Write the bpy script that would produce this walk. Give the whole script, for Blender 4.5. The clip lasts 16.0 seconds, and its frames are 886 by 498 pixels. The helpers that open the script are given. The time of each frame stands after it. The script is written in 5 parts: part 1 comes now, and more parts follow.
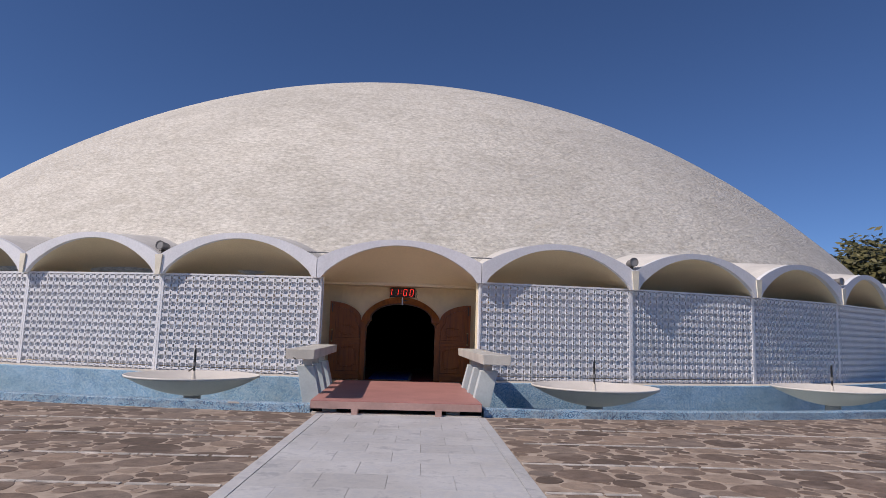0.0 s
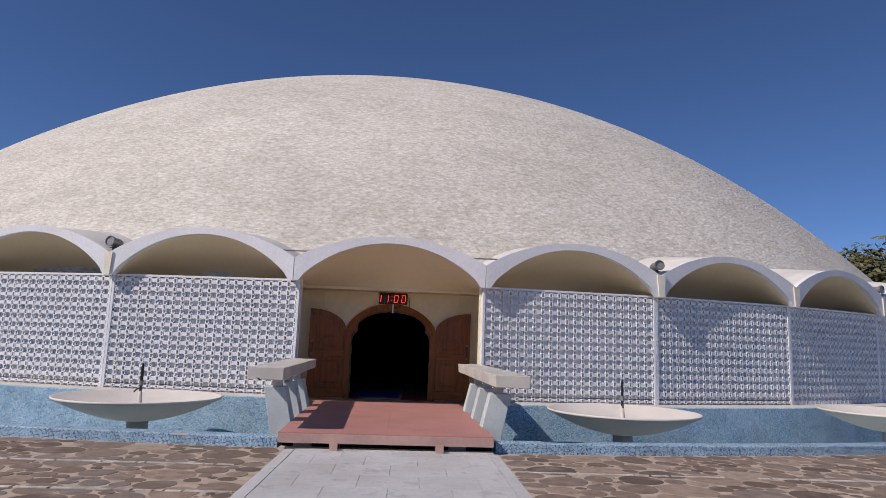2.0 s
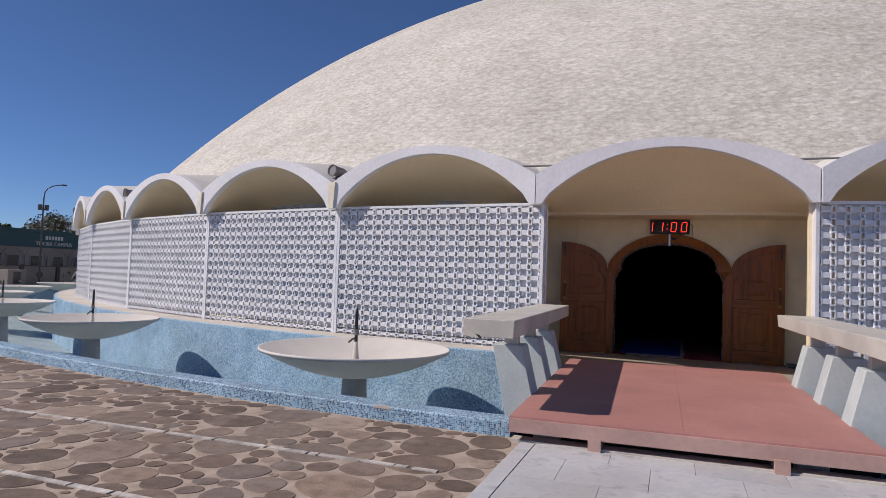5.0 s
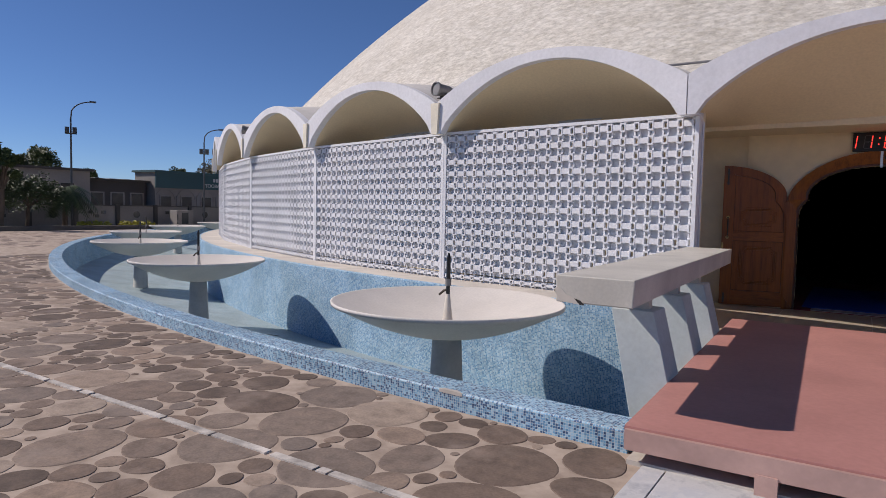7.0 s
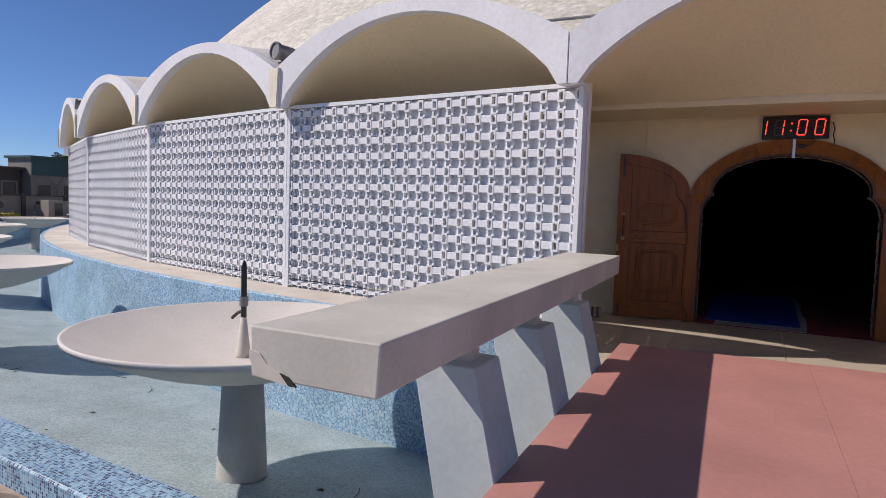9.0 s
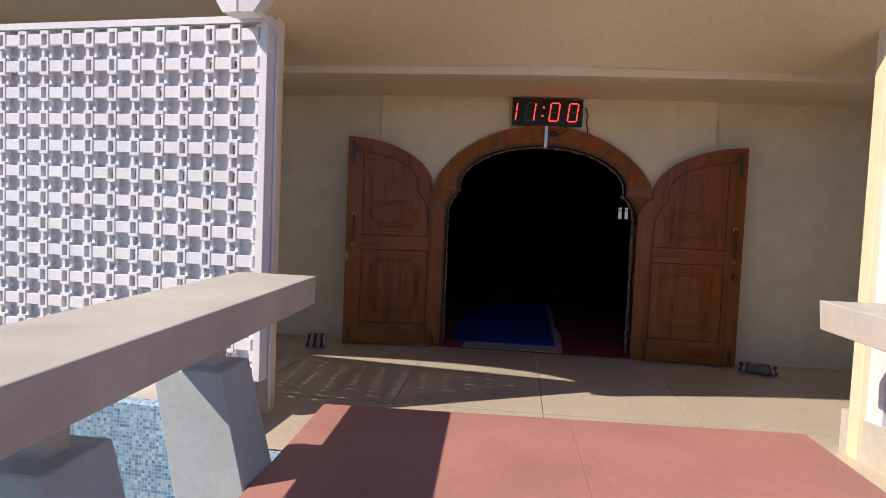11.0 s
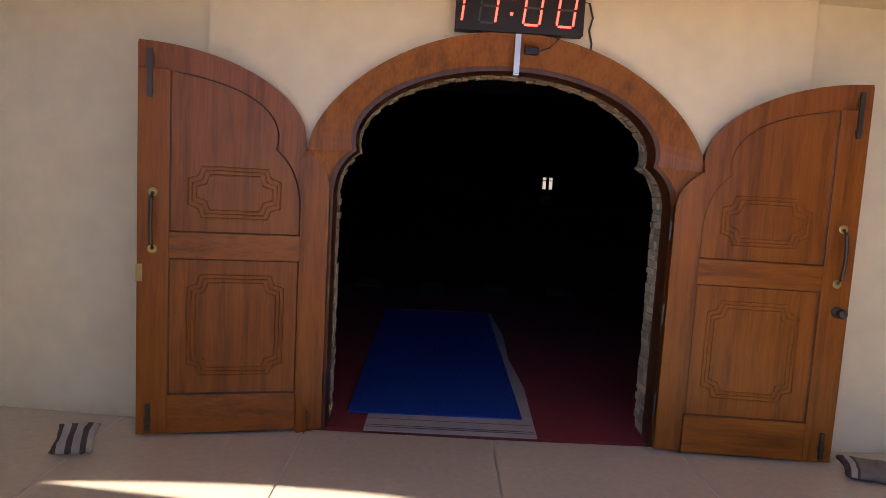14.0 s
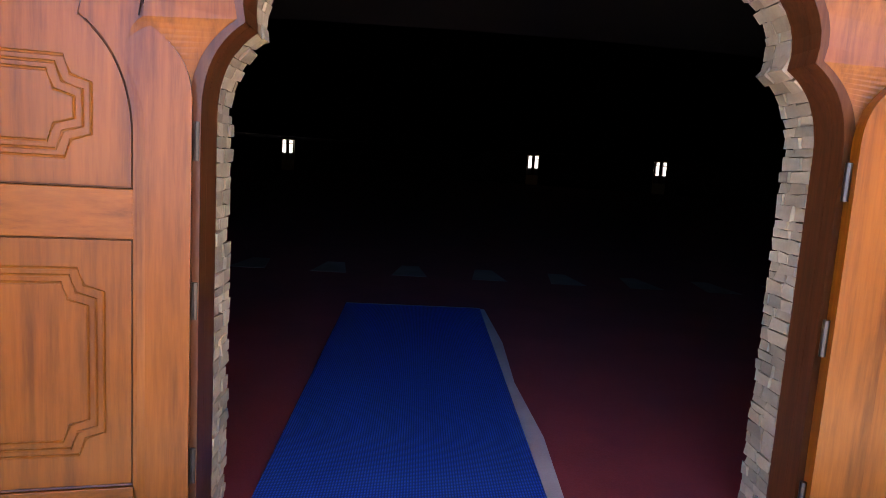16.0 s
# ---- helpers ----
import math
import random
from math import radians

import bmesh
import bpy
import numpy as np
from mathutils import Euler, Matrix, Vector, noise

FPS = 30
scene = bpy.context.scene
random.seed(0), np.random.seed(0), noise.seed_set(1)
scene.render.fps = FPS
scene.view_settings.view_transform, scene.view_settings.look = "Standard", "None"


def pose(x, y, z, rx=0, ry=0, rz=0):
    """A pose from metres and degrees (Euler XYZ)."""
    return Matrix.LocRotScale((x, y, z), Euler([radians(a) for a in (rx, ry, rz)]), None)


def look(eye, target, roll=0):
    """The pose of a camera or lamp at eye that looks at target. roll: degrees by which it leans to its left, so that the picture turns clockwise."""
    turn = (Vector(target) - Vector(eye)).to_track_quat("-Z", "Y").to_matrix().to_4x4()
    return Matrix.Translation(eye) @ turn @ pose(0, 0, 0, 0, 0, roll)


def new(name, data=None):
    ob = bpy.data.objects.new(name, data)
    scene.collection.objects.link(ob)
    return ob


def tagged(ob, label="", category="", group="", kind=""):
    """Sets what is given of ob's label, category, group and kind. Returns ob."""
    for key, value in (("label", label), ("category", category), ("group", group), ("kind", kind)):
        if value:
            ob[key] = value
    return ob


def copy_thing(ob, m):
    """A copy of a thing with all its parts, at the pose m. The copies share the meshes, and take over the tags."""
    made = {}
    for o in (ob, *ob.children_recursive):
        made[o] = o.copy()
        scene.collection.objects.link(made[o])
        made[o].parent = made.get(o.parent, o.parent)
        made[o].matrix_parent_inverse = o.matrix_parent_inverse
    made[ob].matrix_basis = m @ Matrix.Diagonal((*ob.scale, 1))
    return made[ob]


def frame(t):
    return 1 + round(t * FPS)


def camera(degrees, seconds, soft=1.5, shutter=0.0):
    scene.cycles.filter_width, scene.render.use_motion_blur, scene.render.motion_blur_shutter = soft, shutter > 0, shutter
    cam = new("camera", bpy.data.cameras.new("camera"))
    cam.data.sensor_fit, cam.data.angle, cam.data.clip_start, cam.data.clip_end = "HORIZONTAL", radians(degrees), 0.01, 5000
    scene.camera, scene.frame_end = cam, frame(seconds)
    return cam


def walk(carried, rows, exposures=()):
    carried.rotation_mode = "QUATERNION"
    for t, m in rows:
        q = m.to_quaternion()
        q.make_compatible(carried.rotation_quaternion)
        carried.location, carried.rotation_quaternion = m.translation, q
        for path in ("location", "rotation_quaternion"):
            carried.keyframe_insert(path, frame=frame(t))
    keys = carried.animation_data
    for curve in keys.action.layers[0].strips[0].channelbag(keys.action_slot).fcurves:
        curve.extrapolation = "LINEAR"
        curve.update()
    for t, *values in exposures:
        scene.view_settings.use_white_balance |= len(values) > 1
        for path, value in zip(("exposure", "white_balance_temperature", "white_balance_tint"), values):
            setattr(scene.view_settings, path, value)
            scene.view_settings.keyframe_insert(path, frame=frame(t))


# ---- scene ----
cam = camera(69.5, 16.0, 0.65)
PATH = [
    (0, (0.548, 0.663, 1.439), (0.613, 2.644, 1.702), 1.8),
    (0.5, (0.523, 1.236, 1.468), (0.599, 3.217, 1.736), 1.8),
    (1, (0.487, 1.808, 1.481), (0.573, 3.787, 1.753), 1.9),
    (1.5, (0.427, 2.354, 1.504), (0.524, 4.332, 1.788), 2.0),
    (2, (0.417, 2.912, 1.511), (0.517, 4.888, 1.803), 2.1),
    (2.5, (0.368, 3.468, 1.495), (0.461, 5.444, 1.791), 2.1),
    (3, (0.331, 4.042, 1.489), (0.425, 6.019, 1.78), 2.1),
    (3.5, (0.297, 4.604, 1.478), (0.367, 6.583, 1.758), 1.9),
    (4, (0.2, 5.189, 1.495), (0.141, 7.175, 1.725), 2.3),
    (4.5, (0.171, 5.73, 1.505), (-0.212, 7.687, 1.658), 2.3),
    (5, (0.089, 6.265, 1.474), (-0.589, 8.145, 1.561), 2.0),
    (5.2, (0.053, 6.474, 1.488), (-0.695, 8.327, 1.557), 1.8),
    (7.3, (-0.214, 8.586, 1.489), (-1.334, 10.237, 1.357), 1.0),
    (7.5, (-0.246, 8.793, 1.479), (-1.383, 10.433, 1.352), 0.8),
    (8, (-0.305, 9.328, 1.478), (-1.462, 10.952, 1.331), 0.7),
    (8.5, (-0.321, 9.869, 1.458), (-1.462, 11.506, 1.314), 0.8),
    (9, (-0.3, 10.454, 1.503), (-1.184, 12.243, 1.366), 1.9),
    (9.5, (-0.245, 11.016, 1.509), (-0.891, 12.904, 1.378), 2.2),
    (10, (-0.219, 11.585, 1.512), (-0.624, 13.541, 1.396), 2.6),
    (10.2, (-0.213, 11.817, 1.474), (-0.55, 13.785, 1.367), 2.3),
    (12.5, (-0.349, 14.209, 1.607), (-0.503, 16.198, 1.457), 2.6),
    (13, (-0.355, 14.738, 1.581), (-0.467, 16.728, 1.416), 2.7),
    (13.5, (-0.367, 15.269, 1.579), (-0.441, 17.259, 1.388), 2.8),
    (14, (-0.393, 15.787, 1.593), (-0.365, 17.777, 1.39), 3.2),
    (14.5, (-0.389, 16.267, 1.607), (-0.34, 18.252, 1.37), 3.2),
    (15, (-0.383, 16.691, 1.62), (-0.309, 18.674, 1.369), 3.2),
    (15.5, (-0.337, 17.089, 1.502), (-0.258, 19.071, 1.25), 3.6),
    (16, (-0.331, 17.583, 1.37), (-0.246, 19.564, 1.11), 3.6),
]

EXPOSURES = [(t, stops, kelvin, 18) for t, stops, kelvin in ((0, 0.1, 6600), (7.5, 0.1, 6600), (8.5, 0.2, 6600), (9.5, 0.33, 6700), (10.0, 0.42, 6800), (12.5, 1.08, 7100), (14.0, 1.98, 7150), (15.0, 2.6, 7050), (15.5, 3.2, 6950), (16.0, 3.8, 6850))]
walk(cam, [(t, look(eye, target, roll)) for t, eye, target, roll in PATH], EXPOSURES)

# ---- light ----
TO_SUN = Vector((-0.815, -0.445, 0.84)).normalized()
world = bpy.data.worlds.new("sky")
scene.world = world
world.use_nodes = True
sky = world.node_tree.nodes.new("ShaderNodeTexSky")
sky.sky_type, sky.sun_disc = "NISHITA", False
sky.sun_elevation = math.asin(TO_SUN.z)
sky.sun_rotation = math.atan2(TO_SUN.x, TO_SUN.y) % (2 * math.pi)
sky.air_density, sky.dust_density, sky.ozone_density, sky.altitude = 1.0, 0.25, 10.0, 3000
background = world.node_tree.nodes["Background"]
background.inputs["Strength"].default_value = 0.08
world.node_tree.links.new(sky.outputs[0], background.inputs[0])
sun_data = bpy.data.lights.new("sun", "SUN")
sun_data.energy, sun_data.angle, sun_data.color = 3.4, radians(0.53), (1.0, 0.94, 0.84)
sun = new("sun", sun_data)
sun.matrix_world = look(TO_SUN * 120, (0, 0, 0))


# ---- materials ----
class Net:
    """A small node-tree writer."""

    def __init__(self, name):
        self.m = bpy.data.materials.new(name)
        self.m.use_nodes = True
        self.t = self.m.node_tree
        self.b = self.t.nodes["Principled BSDF"]

    def node(self, kind, **sets):
        n = self.t.nodes.new(kind)
        for k, v in sets.items():
            if k == "op":
                n.operation = v
            elif k == "blend":
                n.blend_type = v
            elif k == "mode":
                n.data_type = v
        return n

    def link(self, a, b):
        self.t.links.new(a, b)

    def where(self, scale=(1, 1, 1), uv=False):
        mp = self.node("ShaderNodeMapping")
        mp.inputs["Scale"].default_value = scale
        if uv:
            self.link(self.node("ShaderNodeTexCoord").outputs["UV"], mp.inputs[0])
        else:
            self.link(self.node("ShaderNodeNewGeometry").outputs["Position"], mp.inputs[0])
        return mp.outputs[0]

    def noise(self, scale, detail=4, at=None, rough=0.55):
        n = self.node("ShaderNodeTexNoise")
        n.inputs["Scale"].default_value, n.inputs["Detail"].default_value, n.inputs["Roughness"].default_value = scale, detail, rough
        self.link(at if at else self.where(), n.inputs["Vector"])
        return n.outputs["Fac"]

    def ramp(self, fac, stops):
        r = self.node("ShaderNodeValToRGB")
        while len(r.color_ramp.elements) < len(stops):
            r.color_ramp.elements.new(0.5)
        for e, (p, c) in zip(r.color_ramp.elements, stops):
            e.position, e.color = p, (*c, 1) if len(c) == 3 else c
        self.link(fac, r.inputs[0])
        return r.outputs[0]

    def mix(self, a, b, fac, blend="MIX"):
        m = self.node("ShaderNodeMixRGB", blend=blend)
        for v, s in ((fac, m.inputs[0]), (a, m.inputs[1]), (b, m.inputs[2])):
            if isinstance(v, (int, float)):
                s.default_value = v
            elif isinstance(v, tuple):
                s.default_value = (*v, 1)
            else:
                self.link(v, s)
        return m.outputs[0]

    def math(self, op, a, b=0.0):
        m = self.node("ShaderNodeMath", op=op)
        for v, s in ((a, m.inputs[0]), (b, m.inputs[1])):
            if isinstance(v, (int, float)):
                s.default_value = v
            else:
                self.link(v, s)
        return m.outputs[0]

    def bump(self, height, strength=0.3, distance=0.01):
        n = self.node("ShaderNodeBump")
        n.inputs["Strength"].default_value, n.inputs["Distance"].default_value = strength, distance
        self.link(height, n.inputs["Height"])
        self.link(n.outputs[0], self.b.inputs["Normal"])

    def done(self, color, rough=0.7, metal=0.0, spec=0.5):
        for v, s in ((color, "Base Color"), (rough, "Roughness"), (metal, "Metallic"), (spec, "Specular IOR Level")):
            if isinstance(v, (int, float)):
                self.b.inputs[s].default_value = v
            elif isinstance(v, tuple):
                self.b.inputs[s].default_value = (*v, 1)
            else:
                self.link(v, self.b.inputs[s])
        return self.m


def shade(c, k):
    return tuple(min(1.0, v * k) for v in c)


def plain(name, color, rough=0.6, vary=0.12, big=1.2, fine=40, bump=0.15, metal=0.0, depth=0.004, each=0.0, spec=0.5):
    """A surface with large stains and fine grain."""
    n = Net(name)
    a = n.ramp(n.noise(big, 5), [(0.3, shade(color, 1 - vary)), (0.7, shade(color, 1 + vary * 0.6))])
    g = n.noise(fine, 3)
    c = n.mix(a, n.ramp(g, [(0.3, (0.72, 0.72, 0.72)), (0.7, (1, 1, 1))]), 0.35, "MULTIPLY")
    if each:
        r = n.node("ShaderNodeObjectInfo").outputs["Random"]
        c = n.mix(c, n.ramp(r, [(0, (1 - each,) * 3), (1, (1, 1, 1))]), 1.0, "MULTIPLY")
    if bump:
        n.bump(g, bump, depth)
    return n.done(c, rough, metal, spec)


def mosaic_material(name, size, stops, grout, light=1.0):
    """Square glass tesserae on a grid measured along the surface."""
    n = Net(name)
    at = n.where((1 / size,) * 3, uv=True)
    cell = n.node("ShaderNodeVectorMath", op="FLOOR")
    n.link(at, cell.inputs[0])
    wn = n.node("ShaderNodeTexWhiteNoise")
    n.link(cell.outputs[0], wn.inputs["Vector"])
    big = n.noise(2.2, 4, n.where(uv=True))
    value = n.math("ADD", wn.outputs["Value"], n.math("MULTIPLY", n.math("SUBTRACT", big, 0.5), 0.5))
    col = n.ramp(value, stops)
    fr = n.node("ShaderNodeVectorMath", op="FRACTION")
    n.link(at, fr.inputs[0])
    sep = n.node("ShaderNodeSeparateXYZ")
    n.link(fr.outputs[0], sep.inputs[0])
    edge = [n.math("MINIMUM", sep.outputs[i], n.math("SUBTRACT", 1.0, sep.outputs[i])) for i in (0, 1)]
    inside = n.math("GREATER_THAN", n.math("MINIMUM", *edge), 0.07)
    n.bump(inside, 0.5, 0.002)
    dirt = n.ramp(n.noise(1.1, 5, n.where(uv=True)), [(0.35, (0.8, 0.8, 0.78)), (0.65, (1, 1, 1))])
    return n.done(n.mix(n.mix(grout, col, inside), dirt, 1.0, "MULTIPLY"), n.math("SUBTRACT", 0.75, n.math("MULTIPLY", inside, 0.22)))


def wood_material(name, light, dark, along=(1, 1, 1), rough=0.25):
    n = Net(name)
    at = n.where(along)
    flame = n.noise(1.3, 6, at, 0.68)
    fine = n.noise(7, 4, at)
    base = n.ramp(flame, [(0.3, dark), (0.5, light), (0.72, shade(light, 1.2))])
    c = n.mix(base, n.ramp(fine, [(0.35, (0.68, 0.62, 0.56)), (0.6, (1, 1, 1))]), 0.55, "MULTIPLY")
    c = n.mix(c, n.ramp(n.noise(1.7, 4), [(0.3, (0.70, 0.62, 0.56)), (0.7, (1, 1, 1))]), 0.6, "MULTIPLY")
    n.bump(fine, 0.08, 0.002)
    return n.done(c, n.math("ADD", rough, n.math("MULTIPLY", n.noise(5, 3), 0.15)), 0.0, 0.38)


def dome_material():
    n = Net("dome_chips")
    at = n.where((1, 1, 2.6))
    v = n.node("ShaderNodeTexVoronoi")
    v.inputs["Scale"].default_value = 4.6
    n.link(at, v.inputs["Vector"])
    chip = n.ramp(v.outputs["Distance"], [(0.05, (0.88, 0.84, 0.755)), (0.8, (0.68, 0.64, 0.565))])
    big = n.ramp(n.noise(0.16, 6), [(0.35, (0.80, 0.80, 0.80)), (0.6, (1, 1, 1))])
    patch = n.ramp(n.noise(0.9, 6, at, 0.7), [(0.4, (0.87, 0.86, 0.84)), (0.55, (1, 1, 1)), (0.72, (1.0, 1.0, 1.0))])
    fine = n.noise(9, 6, at, 0.75)
    c = n.mix(n.mix(chip, big, 0.7, "MULTIPLY"), patch, 0.8, "MULTIPLY")
    c = n.mix(c, n.ramp(fine, [(0.39, (0.66, 0.65, 0.62)), (0.55, (1, 1, 1))]), 0.8, "MULTIPLY")
    n.bump(n.math("ADD", fine, n.math("MULTIPLY", v.outputs["Distance"], 0.8)), 0.55, 0.06)
    return n.done(c, 0.75)


def ground_material():
    """Mortar where real stones are laid, round stones further off."""
    n = Net("paved_ground")
    at = n.where((1, 1, 0))
    v = n.node("ShaderNodeTexVoronoi")
    v.inputs["Scale"].default_value = 2.0
    n.link(at, v.inputs["Vector"])
    mortar = n.ramp(n.noise(5, 9), [(0.28, (0.28, 0.215, 0.165)), (0.5, (0.42, 0.335, 0.265)), (0.72, (0.53, 0.43, 0.345))])
    stone = n.ramp(n.noise(0.9, 4), [(0.3, (0.15, 0.11, 0.09)), (0.7, (0.25, 0.19, 0.15))])
    isle = n.ramp(v.outputs["Distance"], [(0.38, (1, 1, 1)), (0.44, (0, 0, 0))])
    far = n.node("ShaderNodeVectorMath", op="DISTANCE")
    n.link(at, far.inputs[0])
    far.inputs[1].default_value = (0, 14, 0)
    mask = n.math("GREATER_THAN", far.outputs["Value"], 22.5)
    c = n.mix(mortar, stone, n.math("MULTIPLY", isle, mask))
    n.bump(n.noise(30, 4), 0.3, 0.006)
    return n.done(c, 0.9)


def stone_material(name, joined):
    """Brown river stone, each of its own tone, mottled, with sandy dust trodden over it."""
    n = Net(name)
    if joined:
        rnd = n.node("ShaderNodeNewGeometry").outputs["Random Per Island"]
    else:
        rnd = n.node("ShaderNodeObjectInfo").outputs["Random"]
    tone = n.ramp(rnd, [(0.0, (0.125, 0.090, 0.068)), (0.3, (0.180, 0.131, 0.100)), (0.55, (0.235, 0.170, 0.128)), (0.75, (0.215, 0.172, 0.142)), (0.9, (0.32, 0.235, 0.175)), (1.0, (0.38, 0.30, 0.235))])
    c = n.mix(tone, n.ramp(n.noise(7, 8), [(0.3, (0.66, 0.65, 0.64)), (0.5, (0.95, 0.95, 0.95)), (0.7, (1.18, 1.16, 1.13))]), 0.9, "MULTIPLY")
    c = n.mix(c, n.ramp(n.noise(60, 4), [(0.35, (0.74, 0.73, 0.72)), (0.6, (1.05, 1.05, 1.05))]), 0.6, "MULTIPLY")
    dust = n.ramp(n.noise(2.1, 7), [(0.54, (0, 0, 0)), (0.72, (0.65, 0.65, 0.65))])
    c = n.mix(c, (0.34, 0.27, 0.22), dust)
    n.bump(n.noise(14, 7), 0.55, 0.012)
    return n.done(c, 0.85)


def marble_material(name, base, vein, each=0.18):
    n = Net(name)
    rnd = n.node("ShaderNodeObjectInfo").outputs["Random"]
    off = n.node("ShaderNodeVectorMath", op="ADD")
    n.link(n.where(), off.inputs[0])
    comb = n.node("ShaderNodeCombineXYZ")
    n.link(n.math("MULTIPLY", rnd, 60.0), comb.inputs[0])
    n.link(n.math("MULTIPLY", rnd, 37.0), comb.inputs[1])
    n.link(comb.outputs[0], off.inputs[1])
    at = off.outputs[0]
    v = n.noise(2.4, 8, at, 0.75)
    c = n.ramp(v, [(0.36, vein), (0.47, base), (0.53, shade(base, 0.93)), (0.56, shade(vein, 1.25)), (0.62, base)])
    c = n.mix(c, n.ramp(rnd, [(0, (1 - each,) * 3), (1, (1, 1, 1))]), 1.0, "MULTIPLY")
    c = n.mix(c, n.ramp(n.noise(0.8, 5), [(0.3, (0.78, 0.76, 0.73)), (0.65, (1, 1, 1))]), 0.8, "MULTIPLY")
    n.bump(n.noise(50, 3), 0.1, 0.002)
    return n.done(c, 0.5)


def leaf_material(name, a, b):
    n = Net(name)
    r = n.node("ShaderNodeNewGeometry").outputs["Random Per Island"]
    return n.done(n.ramp(r, [(0, a), (1, b)]), 0.6)


def glow(name, color, strength):
    n = Net(name)
    n.b.inputs["Emission Color"].default_value = (*color, 1)
    n.b.inputs["Emission Strength"].default_value = strength
    return n.done(shade(color, 0.3), 0.5)


M_DOME = dome_material()
M_WHITE = plain("white_paint", (0.80, 0.805, 0.825), 0.6, 0.06, 1.5, 30, 0.12)
M_FASCIA = plain("fascia_paint", (0.80, 0.80, 0.82), 0.65, 0.08, 0.9, 20, 0.12)
M_BOSS = plain("stained_valley_plaster", (0.80, 0.74, 0.60), 0.8, 0.14, 3.0, 30, 0.2)
M_ROOF = plain("vault_roof_plaster", (0.70, 0.67, 0.62), 0.8, 0.16, 0.8, 12, 0.3, 0, 0.01)
M_CREAM = plain("cream_paint", (0.84, 0.70, 0.46), 0.6, 0.07, 0.7, 30, 0.08)
M_WALL = plain("cream_wall_paint", (0.93, 0.81, 0.56), 0.5, 0.06, 0.6, 5, 0.03)
M_GROUND = ground_material()
M_STONE = stone_material("round_paving_stone", False)
M_STONEFAR = stone_material("round_paving_stone_beyond", True)
M_LINE = plain("white_marble_strip", (0.62, 0.57, 0.51), 0.7, 0.5, 5.0, 40, 0.4)
M_PATH = marble_material("grey_white_marble", (0.64, 0.64, 0.64), (0.44, 0.45, 0.47), 0.14)
M_PORCH = plain("cream_porch_tile", (0.62, 0.54, 0.43), 0.25, 0.07, 1.0, 25, 0.05, each=0.06)
M_PINK = plain("pink_cement", (0.50, 0.236, 0.205), 0.55, 0.14, 1.4, 26, 0.15)
M_PINKEDGE = plain("worn_pink_edge", (0.52, 0.33, 0.28), 0.7, 0.2, 2.0, 20, 0.2)
M_BENCH = plain("bench_terrazzo", (0.62, 0.59, 0.52), 0.5, 0.17, 2.2, 60, 0.12)
M_LEG = plain("pale_blue_cement", (0.53, 0.59, 0.59), 0.7, 0.12, 2.5, 30, 0.2)
M_BOWL = plain("bowl_cement", (0.72, 0.675, 0.615), 0.6, 0.09, 1.6, 40, 0.12)
M_STEM = plain("stem_cement", (0.50, 0.50, 0.48), 0.7, 0.14, 3.0, 30, 0.2)
TILE = 0.022
M_KERB = mosaic_material("kerb_mosaic", 0.0185, [(0.0, (0.015, 0.055, 0.15)), (0.22, (0.035, 0.13, 0.29)), (0.36, (0.11, 0.29, 0.48)), (0.6, (0.19, 0.42, 0.62)), (1.0, (0.40, 0.62, 0.75))], (0.55, 0.63, 0.67))
M_POOLWALL = mosaic_material("pool_wall_mosaic", TILE, [(0.0, (0.09, 0.24, 0.44)), (0.3, (0.17, 0.37, 0.58)), (0.6, (0.27, 0.49, 0.68)), (1.0, (0.50, 0.68, 0.78))], (0.46, 0.57, 0.64))
M_POOLFLOOR = mosaic_material("pool_floor_mosaic", TILE, [(0.0, (0.24, 0.36, 0.42)), (0.4, (0.34, 0.46, 0.50)), (1.0, (0.47, 0.56, 0.57))], (0.44, 0.48, 0.48))
M_LEDGE = plain("ledge_cement", (0.62, 0.57, 0.50), 0.8, 0.2, 1.5, 20, 0.3)
# near black, stands for the shade inside gaps and hollows
M_DARK = plain("void_shade", (0.03, 0.028, 0.026), 0.9)
M_WOOD = wood_material("varnished_teak", (0.31, 0.091, 0.007), (0.155, 0.037, 0.003), (11, 11, 0.75))
M_WOODH = wood_material("varnished_teak_rail", (0.33, 0.098, 0.008), (0.155, 0.038, 0.003), (0.75, 11, 11))
M_WOODDARK = wood_material("dark_wood_frame", (0.13, 0.045, 0.016), (0.07, 0.024, 0.009), (11, 11, 0.75))
M_JAMB = plain("jamb_stone", (0.60, 0.50, 0.34), 0.8, 0.25, 4.0, 40, 0.5, 0, 0.006, each=0.4)
M_CARPET = plain("dark_red_carpet", (0.20, 0.024, 0.030), 0.95, 0.2, 1.4, 90, 0.4, 0, 0.006)
M_CARPETBAND = plain("carpet_pattern", (0.22, 0.17, 0.15), 0.95, 0.3, 2.0, 60, 0.4)
# near black: the hall's lack of light is put into the colour
M_INSIDE = plain("hall_gloom", (0.05, 0.045, 0.04), 0.9, 0.1)
M_SHEET = plain("grey_sheet", (0.42, 0.38, 0.38), 0.9, 0.12, 3.0, 90, 0.2)
M_STRIPE = plain("maroon_stripe", (0.30, 0.09, 0.11), 0.9)
M_BLACK = plain("black_plastic", (0.012, 0.012, 0.013), 0.4, 0.1)
M_IRON = plain("dark_iron", (0.10, 0.085, 0.07), 0.45, 0.3, 8, 60, 0.3, 0.8)
M_BRASS = plain("worn_brass", (0.50, 0.36, 0.14), 0.4, 0.25, 12, 60, 0.2, 0.9)
